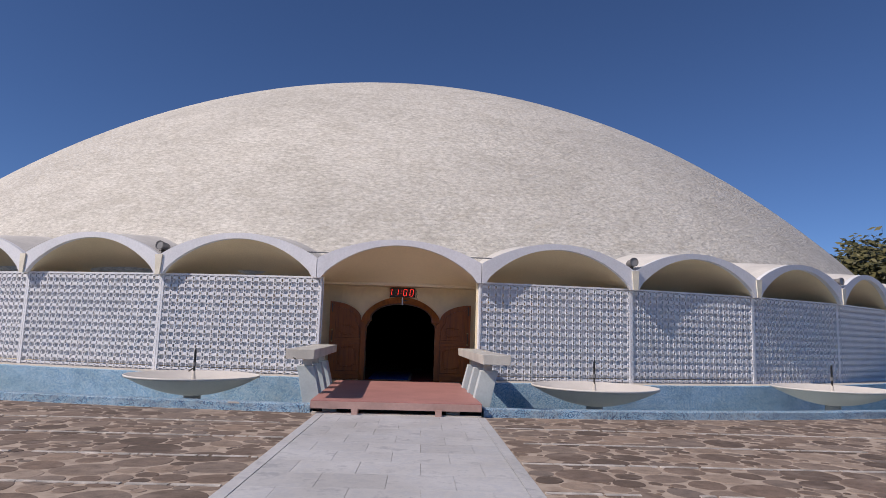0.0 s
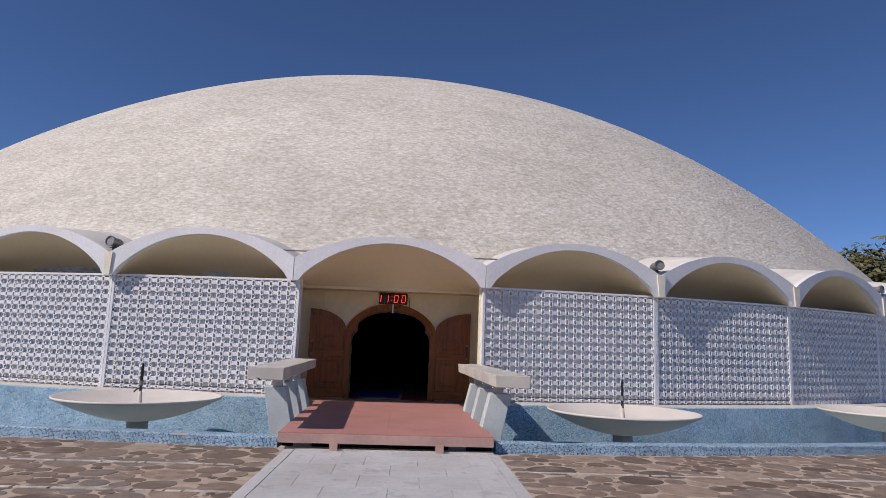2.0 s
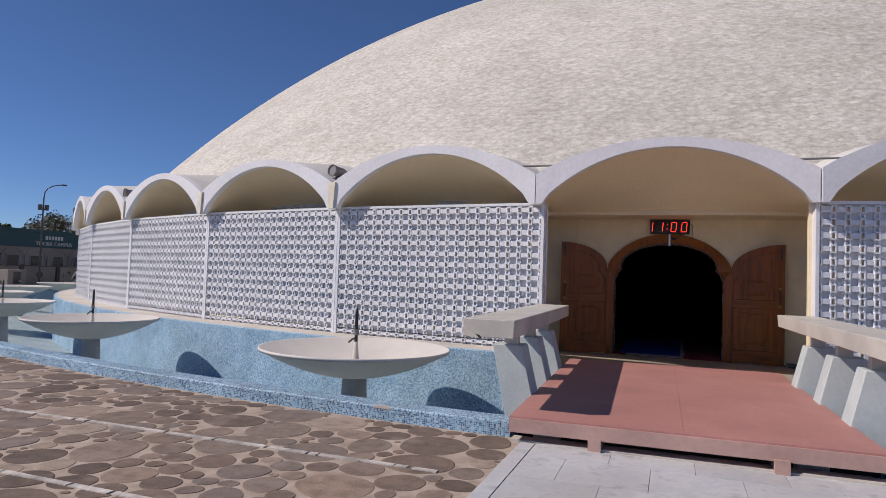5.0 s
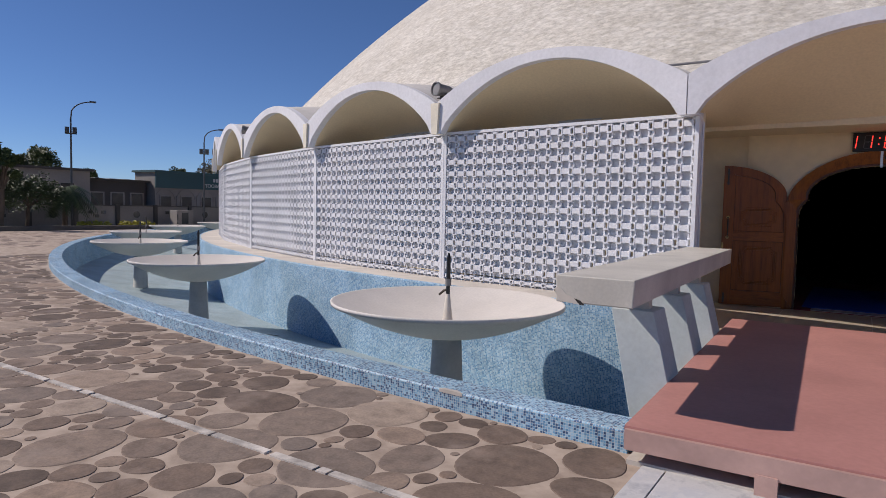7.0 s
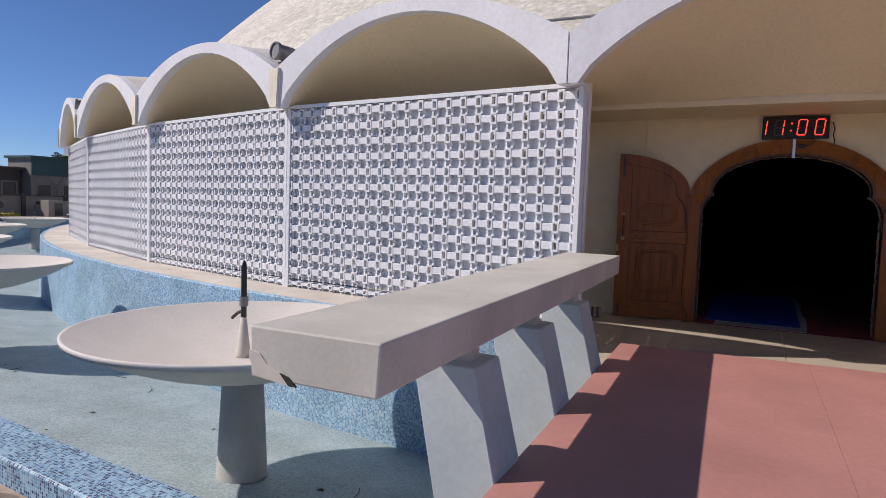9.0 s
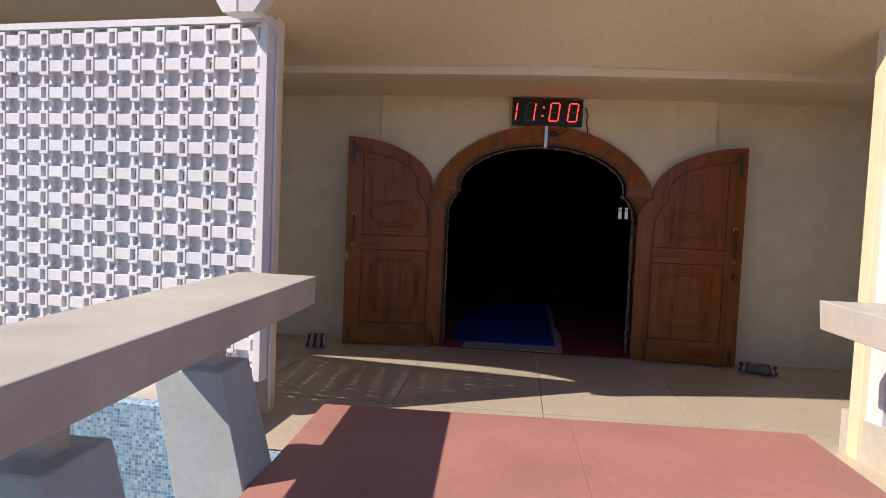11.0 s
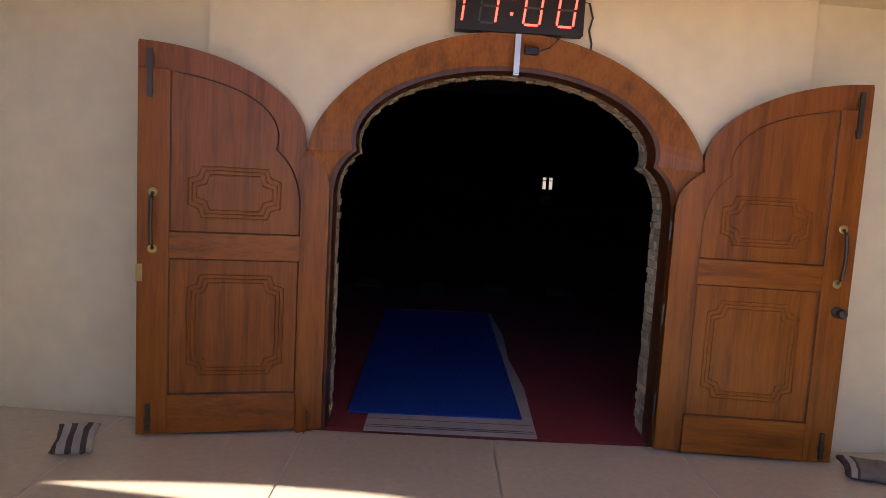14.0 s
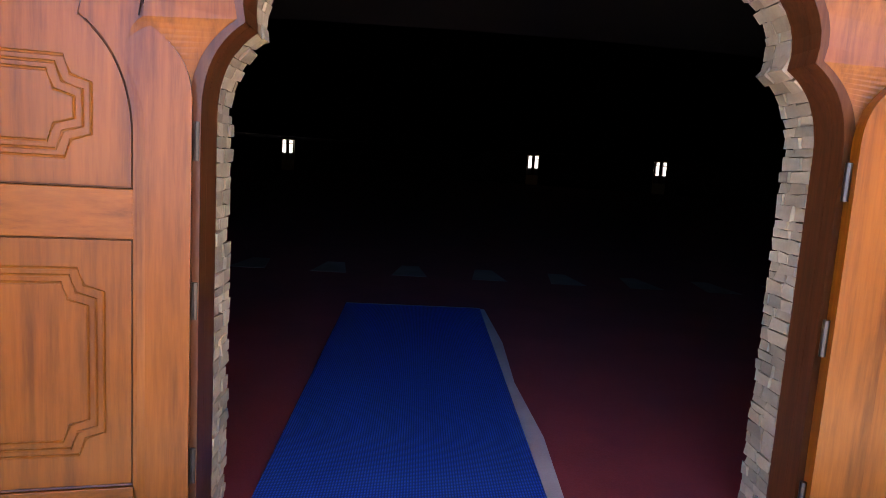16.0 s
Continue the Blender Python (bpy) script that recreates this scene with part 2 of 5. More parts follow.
M_ALU = plain("brushed_aluminium", (0.72, 0.72, 0.72), 0.35, 0.1, 6, 80, 0.1, 0.7)
M_GREY = plain("grey_pvc", (0.20, 0.20, 0.20), 0.6, 0.15)
M_LAMPBODY = plain("floodlight_casing", (0.22, 0.21, 0.20), 0.5, 0.25, 9, 50, 0.2, 0.3)
M_LENS = plain("floodlight_glass", (0.32, 0.31, 0.29), 0.12, 0.1, 5, 50, 0)
M_LED = glow("red_led", (1.0, 0.045, 0.03), 2.2)
M_OFFLED = plain("unlit_led", (0.07, 0.075, 0.08), 0.5, 0.1)
M_DAY = glow("bright_outdoors", (1.0, 0.99, 0.95), 0.15)
M_TRUNK = plain("tree_bark", (0.12, 0.09, 0.065), 0.9, 0.3, 5, 30, 0.6, 0, 0.02)
M_LEAF = leaf_material("tree_leaves", (0.022, 0.045, 0.012), (0.075, 0.105, 0.03))
M_LEAFDRY = leaf_material("dry_tree_leaves", (0.06, 0.06, 0.03), (0.15, 0.13, 0.075))
M_LEAFTAN = leaf_material("sunburnt_tree_leaves", (0.04, 0.045, 0.014), (0.15, 0.13, 0.045))
M_PALM = leaf_material("palm_leaves", (0.018, 0.04, 0.012), (0.06, 0.09, 0.03))
M_POLE = plain("lamp_post_steel", (0.075, 0.08, 0.085), 0.5, 0.1, 2, 30, 0.1, 0.4)
M_YARDWALL = plain("boundary_wall_plaster", (0.27, 0.255, 0.235), 0.9, 0.2, 0.5, 12, 0.2)
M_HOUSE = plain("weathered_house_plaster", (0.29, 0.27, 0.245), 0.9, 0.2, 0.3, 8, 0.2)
# dark plaster, lowered further so the facades' shade is in the colour
M_HOUSEDARK = plain("shaded_house_plaster", (0.08, 0.073, 0.066), 0.9, 0.2, 0.3, 8, 0.2)
M_TEAL = plain("teal_signboard", (0.035, 0.095, 0.105), 0.7, 0.12, 0.5, 8, 0.1)
M_SIGN = plain("pale_sign_letters", (0.62, 0.64, 0.62), 0.6)
M_PANE = plain("dark_window_glass", (0.02, 0.022, 0.025), 0.12, 0.1, 2, 20, 0)
M_YELLOW = leaf_material("yellow_hedge_leaves", (0.35, 0.33, 0.03), (0.50, 0.46, 0.08))
M_KERBSTONE = plain("road_kerb", (0.12, 0.11, 0.10), 0.9, 0.2)
M_CLOTHLIGHT = plain("pale_cloth", (0.42, 0.39, 0.35), 0.95, 0.2, 8, 90, 0.4)
M_CLOTHGREY = plain("grey_cloth", (0.20, 0.175, 0.155), 0.95, 0.2, 8, 90, 0.4)
M_CLOTHDARK = plain("dark_cloth", (0.085, 0.065, 0.055), 0.95, 0.2, 8, 90, 0.4)


# ---- building helpers ----
CY = 50.14          # the dome's axis stands at (0, CY)
R_FACE, R_SCREEN, R_WALL, R_KERB = 33.51, 33.28, 30.56, 38.0
STEP = 360 / 51     # one bay of the arcade, degrees
Z_PORCH, Z_SPRING, Z_POOL, Z_LEDGE = 0.045, 2.76, -0.87, 0.31


# east of the entrance the plan curves more tightly than to the west, and eases back far round the building
TIGHT, TIGHT_FROM, TIGHT_R = 1.3, 3.53, 33.35


def ring(r, a, z=0.0):
    """A point at radius r and angle a (degrees, 0 at the entrance) round the dome's axis."""
    p = Vector((r * math.sin(radians(a)), CY - r * math.cos(radians(a)), z))
    a %= 360
    if not TIGHT_FROM < a < 75:
        return p
    u = min(1.0, max(0.0, (75 - a) / 40))
    small = TIGHT_R / TIGHT
    out = Vector((math.sin(radians(TIGHT_FROM)), -math.cos(radians(TIGHT_FROM))))
    centre = Vector((0, CY)) + out * (TIGHT_R - small)
    b = radians(TIGHT_FROM + (a - TIGHT_FROM) * TIGHT)
    q = centre + Vector((math.sin(b), -math.cos(b))) * (small + r - TIGHT_R)
    return p.lerp(Vector((q.x, q.y, z)), u * u * (3 - 2 * u))


def at_ring(r, a, z=0.0):
    """A frame there: x along the ring, y towards the axis."""
    p = ring(r, a, z)
    d = ring(r, a + 0.05) - ring(r, a - 0.05)
    return pose(p.x, p.y, p.z, 0, 0, math.degrees(math.atan2(d.y, d.x)))


KERB_LINE = [(math.degrees(math.atan2(q.x, CY - q.y)), math.hypot(q.x, q.y - CY)) for q in (ring(R_KERB, a) for a in range(-90, 91, 1))]
KERB_ANGLES, KERB_RADII = np.array(KERB_LINE).T


def kerb_radius(x, y):
    """How far the kerb lies from the axis in the direction of (x, y)."""
    return np.interp(np.degrees(np.arctan2(x, CY - y)), KERB_ANGLES, KERB_RADII)


def mesh_of(name, bm, material, smooth=False):
    me = bpy.data.meshes.new(name)
    bmesh.ops.recalc_face_normals(bm, faces=bm.faces)
    bm.to_mesh(me)
    bm.free()
    for m in material if isinstance(material, (list, tuple)) else [material]:
        me.materials.append(m)
    if smooth:
        me.polygons.foreach_set("use_smooth", [True] * len(me.polygons))
    return me


def part(name, bm, material, parent=None, label="", m=None, smooth=False, kind=""):
    ob = new(name, mesh_of(name, bm, material, smooth))
    if parent:
        ob.parent = parent
    if m:
        ob.matrix_basis = m
    return tagged(ob, label, kind=kind)


def share(name, me, parent, m, label=""):
    ob = new(name, me)
    ob.parent = parent
    ob.matrix_basis = m
    return tagged(ob, label)


def thing(name, label, category, m=None, group="", kind=""):
    ob = new(name)
    if m:
        ob.matrix_basis = m
    return tagged(ob, label, category, group, kind)


def box(bm, x0, x1, y0, y1, z0, z1, m=None, bevel=0.0):
    made = bmesh.ops.create_cube(bm, size=1)["verts"]
    for v in made:
        v.co = Vector(((x0 + x1) / 2 + v.co.x * (x1 - x0), (y0 + y1) / 2 + v.co.y * (y1 - y0), (z0 + z1) / 2 + v.co.z * (z1 - z0)))
    if bevel:
        edges = list({e for v in made for e in v.link_edges})
        made = list({v for f in bmesh.ops.bevel(bm, geom=edges, offset=bevel, segments=2, affect="EDGES", profile=0.5)["faces"] for v in f.verts} | {v for v in made if v.is_valid})
    if m:
        for v in made:
            v.co = m @ v.co
    return bm


def boxes(*dims, bevel=0.0):
    bm = bmesh.new()
    for d in dims:
        box(bm, *d, bevel=bevel)
    return bm


def slab(points, z0, z1, bevel=0.0):
    """A prism over a plan outline."""
    bm = bmesh.new()
    low = [bm.verts.new((x, y, z0)) for x, y in points]
    top = [bm.verts.new((x, y, z1)) for x, y in points]
    bm.faces.new(low[::-1])
    f = bm.faces.new(top)
    n = len(points)
    for i in range(n):
        bm.faces.new((low[i], low[(i + 1) % n], top[(i + 1) % n], top[i]))
    if bevel:
        bmesh.ops.bevel(bm, geom=list(f.edges), offset=bevel, segments=2, affect="EDGES", profile=0.5)
    return bm


def plate(points, y0, y1):
    """A prism over an upright outline of (x, z)."""
    bm = bmesh.new()
    a = [bm.verts.new((x, y0, z)) for x, z in points]
    b = [bm.verts.new((x, y1, z)) for x, z in points]
    bm.faces.new(a)
    bm.faces.new(b[::-1])
    n = len(points)
    for i in range(n):
        bm.faces.new((a[i], b[i], b[(i + 1) % n], a[(i + 1) % n]))
    bmesh.ops.triangulate(bm, faces=[f for f in bm.faces if len(f.verts) > 4])
    return bm


def band(inner, outer, y0, y1, bm=None):
    """A thick strip between two upright polylines of (x, z) with as many points each."""
    bm = bm or bmesh.new()
    rows = [[bm.verts.new((x, y, z)) for x, z in line] for line in (inner, outer) for y in (y0, y1)]
    i0, i1, o0, o1 = rows
    for k in range(len(inner) - 1):
        for a, b in ((i0, o0), (o0, o1), (o1, i1), (i1, i0)):
            bm.faces.new((a[k], a[k + 1], b[k + 1], b[k]))
    for k in (0, -1):
        bm.faces.new((i0[k], o0[k], o1[k], i1[k]))
    return bm


def tube(bm, line, r, sides=8, taper=None):
    """A round bar along a polyline."""
    rings = []
    pts = [Vector(p) for p in line]
    for i, p in enumerate(pts):
        d = (pts[min(i + 1, len(pts) - 1)] - pts[max(i - 1, 0)]).normalized()
        u = d.orthogonal().normalized()
        w = d.cross(u)
        rr = r if taper is None else r + (taper - r) * i / (len(pts) - 1)
        rings.append([bm.verts.new(p + (u * math.cos(a) + w * math.sin(a)) * rr) for a in (2 * math.pi * k / sides for k in range(sides))])
    for a, b in zip(rings, rings[1:]):
        for k in range(sides):
            bm.faces.new((a[k], a[(k + 1) % sides], b[(k + 1) % sides], b[k]))
    bm.faces.new(rings[0][::-1])
    bm.faces.new(rings[-1])
    return bm


def lathe(profile, sides=48):
    """A body turned about z from (radius, z) points."""
    bm = bmesh.new()
    rows = []
    for r, z in profile:
        rows.append([bm.verts.new((r * math.cos(a), r * math.sin(a), z)) for a in (2 * math.pi * k / sides for k in range(sides))] if r > 1e-5 else [bm.verts.new((0, 0, z))])
    for a, b in zip(rows, rows[1:]):
        for k in range(sides):
            q = [a[k % len(a)], a[(k + 1) % len(a)], b[(k + 1) % len(b)], b[k % len(b)]]
            q = [v for i, v in enumerate(q) if v not in q[:i]]
            if len(q) > 2:
                bm.faces.new(q)
    return bm


def ring_sheet(profile, a0, a1, n, uv=False, closed=False):
    """A surface swept round the dome's axis from (radius, z) points; uv measures metres along and across it."""
    bm = bmesh.new()
    layer = bm.loops.layers.uv.new("UVMap")
    length = [0.0]
    for (r, z), (s, y) in zip(profile, profile[1:]):
        length.append(length[-1] + math.hypot(s - r, y - z))
    rows = [[bm.verts.new(ring(r, a0 + (a1 - a0) * i / n, z)) for i in range(n + 1)] for r, z in profile]
    for j in range(len(profile) - 1):
        for i in range(n):
            f = bm.faces.new((rows[j][i], rows[j][i + 1], rows[j + 1][i + 1], rows[j + 1][i]))
            for loop, (ii, jj) in zip(f.loops, ((i, j), (i + 1, j), (i + 1, j + 1), (i, j + 1))):
                loop[layer].uv = (radians(a0 + (a1 - a0) * ii / n) * profile[0][0] + 100, length[jj] + 10)
    return bm


def arc(cx, cz, r, a0, a1, n):
    return [(cx + r * math.cos(radians(a0 + (a1 - a0) * i / n)), cz + r * math.sin(radians(a0 + (a1 - a0) * i / n))) for i in range(n + 1)]


def bezier(p0, p1, p2, p3, n):
    out = []
    for i in range(n + 1):
        t = i / n
        k = ((1 - t) ** 3, 3 * t * (1 - t) ** 2, 3 * t * t * (1 - t), t ** 3)
        out.append(tuple(sum(w * p[c] for w, p in zip(k, (p0, p1, p2, p3))) for c in (0, 1)))
    return out


# ---- dome, wall and floors ----
DOME_A, DOME_B, DOME_Z = 39.4, 41.33, -23.7
rim = math.acos((2.98 - DOME_Z) / DOME_B)
dome_line = [(DOME_A * math.sin(rim * k / 60), DOME_Z + DOME_B * math.cos(rim * k / 60)) for k in range(61)]
bm = lathe(dome_line + [(r - 0.3, max(z - 0.3, 2.80)) for r, z in reversed(dome_line[1:])] + [(0, dome_line[0][1] - 0.3)], 180)
dome = part("dome", bm, [M_DOME], None, "low cream-white dome clad in small marble chips", pose(-1.03, 48.13, 0), smooth=True)
tagged(dome, category="dome", kind="structure")

# a shell added under the dome, coloured dark to stand for the hall's gloom
inner_line = [(r - 0.34, max(z - 0.36, 2.79)) for r, z in dome_line[1:]]
tagged(part("ceiling_hall", lathe([(0, dome_line[0][1] - 0.36)] + inner_line + [(inner_line[-1][0] - 0.05, 2.785), (0, dome_line[0][1] - 0.42)], 90), M_INSIDE, None, m=pose(-1.03, 48.13, 0), smooth=True), "shell added under the dome, the hall's gloom put into its colour", "ceiling", kind="structure")

HALF_WALL = 1.75    # half the flat wall piece round the doorway
ANG_WALL = math.degrees(math.asin(HALF_WALL / R_WALL))
FAR_WINDOWS = (137.6, 160.0, 204.7)
tagged(part("roof_ring", ring_sheet([(31.9, 2.965), (31.9, 2.97), (25.0, 2.97), (25.0, 2.965)], 0, 360, 120), M_ROOF), "flat plaster roof behind the arch canopies", "roof", kind="structure")


def wall_arc(name, a0, a1, z0, z1, n):
    bm = ring_sheet([(R_WALL, z0), (R_WALL, z1), (R_WALL - 0.5, z1), (R_WALL - 0.5, z0), (R_WALL, z0)], a0, a1, n)
    for k in (0, n):
        a = a0 + (a1 - a0) * k / n
        bm.faces.new([bm.verts.new(ring(r, a, z)) for r, z in ((R_WALL, z0), (R_WALL, z1), (R_WALL - 0.5, z1), (R_WALL - 0.5, z0))])
    return tagged(part(name, bm, M_WALL), "cream painted ring wall under the dome", "wall", kind="structure")


WIN_HALF = 1.1
# added ring that hides the lit roof underside; its dark is painted shade
tagged(part("ceiling_hall_edge", ring_sheet([(24.9, 2.93), (24.9, 2.94), (30.2, 2.94), (30.2, 2.93), (24.9, 2.93)], 0, 360, 90), M_INSIDE), "ring added at the hall ceiling's edge, gloom put into its colour", "ceiling", kind="structure")
edges_win = [ANG_WALL] + [e for a in sorted(FAR_WINDOWS) for e in (a - WIN_HALF, a + WIN_HALF)] + [360 - ANG_WALL]
for i in range(0, len(edges_win), 2):
    wall_arc("wall_ring", edges_win[i], edges_win[i + 1], -0.2, 3.2, max(4, int((edges_win[i + 1] - edges_win[i]) / 2)))
# sheets added over the wall's inner face, shade painted into their colour
for i in range(0, len(edges_win), 2):
    tagged(part("wall_lining", ring_sheet([(R_WALL - 0.502, 3.0), (R_WALL - 0.506, 3.0), (R_WALL - 0.506, 0.05), (R_WALL - 0.502, 0.05)], edges_win[i] + 0.3 * (i == 0), edges_win[i + 1] - 0.3 * (i + 2 == len(edges_win)), 40), M_INSIDE), "sheet added inside the hall wall, gloom put into its colour", "wall", kind="structure")
for i, a in enumerate(FAR_WINDOWS):
    wall_arc("wall_under_window", a - WIN_HALF, a + WIN_HALF, -0.2, 0.95, 2)
    wall_arc("wall_over_window", a - WIN_HALF, a + WIN_HALF, 2.95, 3.2, 2)
    win = thing("window_%d" % (i + 1), "twin-light window in the far wall, bright daylight behind", "window", at_ring(R_WALL - 0.25, a), kind="structure")
    part("mullion", boxes((-0.14, 0.14, -0.1, 0.1, 0.95, 2.95)), M_WOODDARK, win)
    part("window_frame", boxes((-0.6, -0.48, -0.1, 0.1, 0.95, 2.95), (0.48, 0.6, -0.1, 0.1, 0.95, 2.95), (-0.48, -0.14, -0.05, 0.05, 2.42, 2.5), (0.14, 0.48, -0.05, 0.05, 2.42, 2.5), (-0.48, -0.40, -0.05, 0.05, 2.75, 2.95), (0.40, 0.48, -0.05, 0.05, 2.75, 2.95)), M_WOODDARK, win)
    part("frosted_pane", boxes((-0.48, -0.14, 0.0, 0.01, 0.95, 1.62), (0.14, 0.48, 0.0, 0.01, 0.95, 1.62)), M_GREY, win)
    glow_ob = part("backdrop_window_%d" % (i + 1), boxes((-0.8, 0.8, -0.02, 0.02, 0.6, 3.2)), M_DAY, None, "bright daylight beyond the far window", at_ring(R_WALL + 0.6, a))
    tagged(glow_ob, category="backdrop", kind="structure")

# the hall's carpeted floor and the porch round the wall
tagged(part("floor_hall", slab([ring(R_WALL - 0.02, a).xy for a in range(0, 360, 3)], -0.1, 0.05), M_CARPET), "dark red carpet over the prayer hall floor", "carpet", kind="structure")
tagged(part("floor_porch", ring_sheet([(R_WALL - 0.02, -0.1), (R_WALL - 0.02, Z_PORCH - 0.012), (33.86, Z_PORCH - 0.012), (33.86, -0.3)], 0, 360, 204), M_LEDGE), "cement bed of the porch floor", "floor", kind="structure")
tagged(part("ceiling_porch", ring_sheet([(30.2, 2.95), (30.2, Z_SPRING), (31.92, Z_SPRING), (31.92, 2.95), (30.2, 2.95)], 0, 360, 102), M_CREAM), "flat cream soffit behind the vaults", "ceiling", kind="structure")

tagged(part("ceiling_beam", ring_sheet([(31.93, 2.77), (31.93, 2.705), (31.78, 2.705), (31.78, 2.77)], 0, 360, 102), M_CREAM), "shallow cream beam where the vaults end", "beam", kind="structure")

# the pool
tagged(part("pool_floor", ring_sheet([(R_KERB - 0.1, -0.63), (36.9, -0.75), (35.9, Z_POOL), (34.9, -1.0), (33.4, -1.19)], 0, 360, 240), M_POOLFLOOR), "pale blue mosaic floor of the empty ring pool", "pool floor", kind="structure")
tagged(part("pool_wall", ring_sheet([(34.08, -1.13), (34.04, Z_LEDGE - 0.01), (34.02, Z_LEDGE + 0.005), (33.97, Z_LEDGE + 0.006)], ANG_WALL + 0.05, 360 - ANG_WALL - 0.05, 240), M_POOLWALL), "sloping blue mosaic wall of the ring pool", "pool wall", kind="structure")
tagged(part("pool_wall_entrance", ring_sheet([(34.08, -1.13), (34.04, Z_PORCH - 0.01), (33.86, Z_PORCH - 0.006)], -ANG_WALL - 0.05, ANG_WALL + 0.05, 12), M_POOLWALL), "blue mosaic pool wall below the porch", "pool wall", kind="structure")
bm = ring_sheet([(34.025, Z_LEDGE - 0.3), (34.025, Z_LEDGE), (33.0, Z_LEDGE), (33.0, -0.1)], 3.45, 356.55, 240)
for a in (3.45, 356.55):
    bm.faces.new([bm.verts.new(ring(r, a, z)) for r, z in ((34.025, -0.1), (34.025, Z_LEDGE), (33.0, Z_LEDGE), (33.0, -0.1))])
tagged(part("ledge", bm, M_LEDGE), "worn cream cement ledge below the screens", "ledge", kind="structure")
KERB_GAP = (-1.98, 2.62)
tagged(part("kerb", ring_sheet([(R_KERB, -0.05), (R_KERB, 0.13), (R_KERB - 0.012, 0.142), (37.72, 0.142), (37.71, 0.13), (37.66, -0.72)], KERB_GAP[1], 360 + KERB_GAP[0], 300), M_KERB), "low kerb of the pool in blue glass mosaic", "kerb", kind="structure")
for name, a in (("kerb_end", KERB_GAP[0]), ("kerb_end", KERB_GAP[1])):
    bm = bmesh.new()
    layer = bm.loops.layers.uv.new("UVMap")
    f = bm.faces.new([bm.verts.new(ring(r, a, z)) for r, z in ((R_KERB, -0.05), (R_KERB, 0.13), (37.988, 0.142), (37.72, 0.142), (37.66, -0.72))])
    for loop in f.loops:
        loop[layer].uv = (loop.vert.co.y, loop.vert.co.z)
    tagged(part(name, bm, M_KERB), "mosaic end of the pool kerb", "kerb", kind="structure")
# below the bridge the ground ends in a wall, coloured near black as shade
tagged(part("bridge_abutment", ring_sheet([(R_KERB - 0.30, 0.12), (R_KERB - 0.31, Z_POOL)], KERB_GAP[0], KERB_GAP[1], 8), M_DARK), "wall below the bridge, the gap's shade put into its colour", "wall", kind="structure")

# the ground, one sheet to the horizon
radii = [R_KERB - 0.04, 38.5, 40, 45, 55, 80, 150, 400, 1500, 4000]
tagged(part("ground", ring_sheet([(r, 0.0) for r in radii], 0, 360, 240), M_GROUND), "plaza of round brown stones set in mortar", "ground", kind="structure")

# ---- the arcade: vaults over each bay ----
HALF = R_FACE * math.tan(radians(STEP / 2)) + 0.004
IN_HALF, IN_RISE = HALF - 0.11, 0.83
IN_R = (IN_HALF ** 2 + IN_RISE ** 2) / (2 * IN_RISE)
IN_A = math.degrees(math.asin(IN_HALF / IN_R))
IN_CZ = Z_SPRING + 0.02 + IN_RISE - IN_R
OUT_RISE = 0.53
OUT_R = (HALF ** 2 + OUT_RISE ** 2) / (2 * OUT_RISE)
OUT_A = math.degrees(math.asin(HALF / OUT_R))
OUT_CZ = 3.755 - OUT_R
SEG = 28


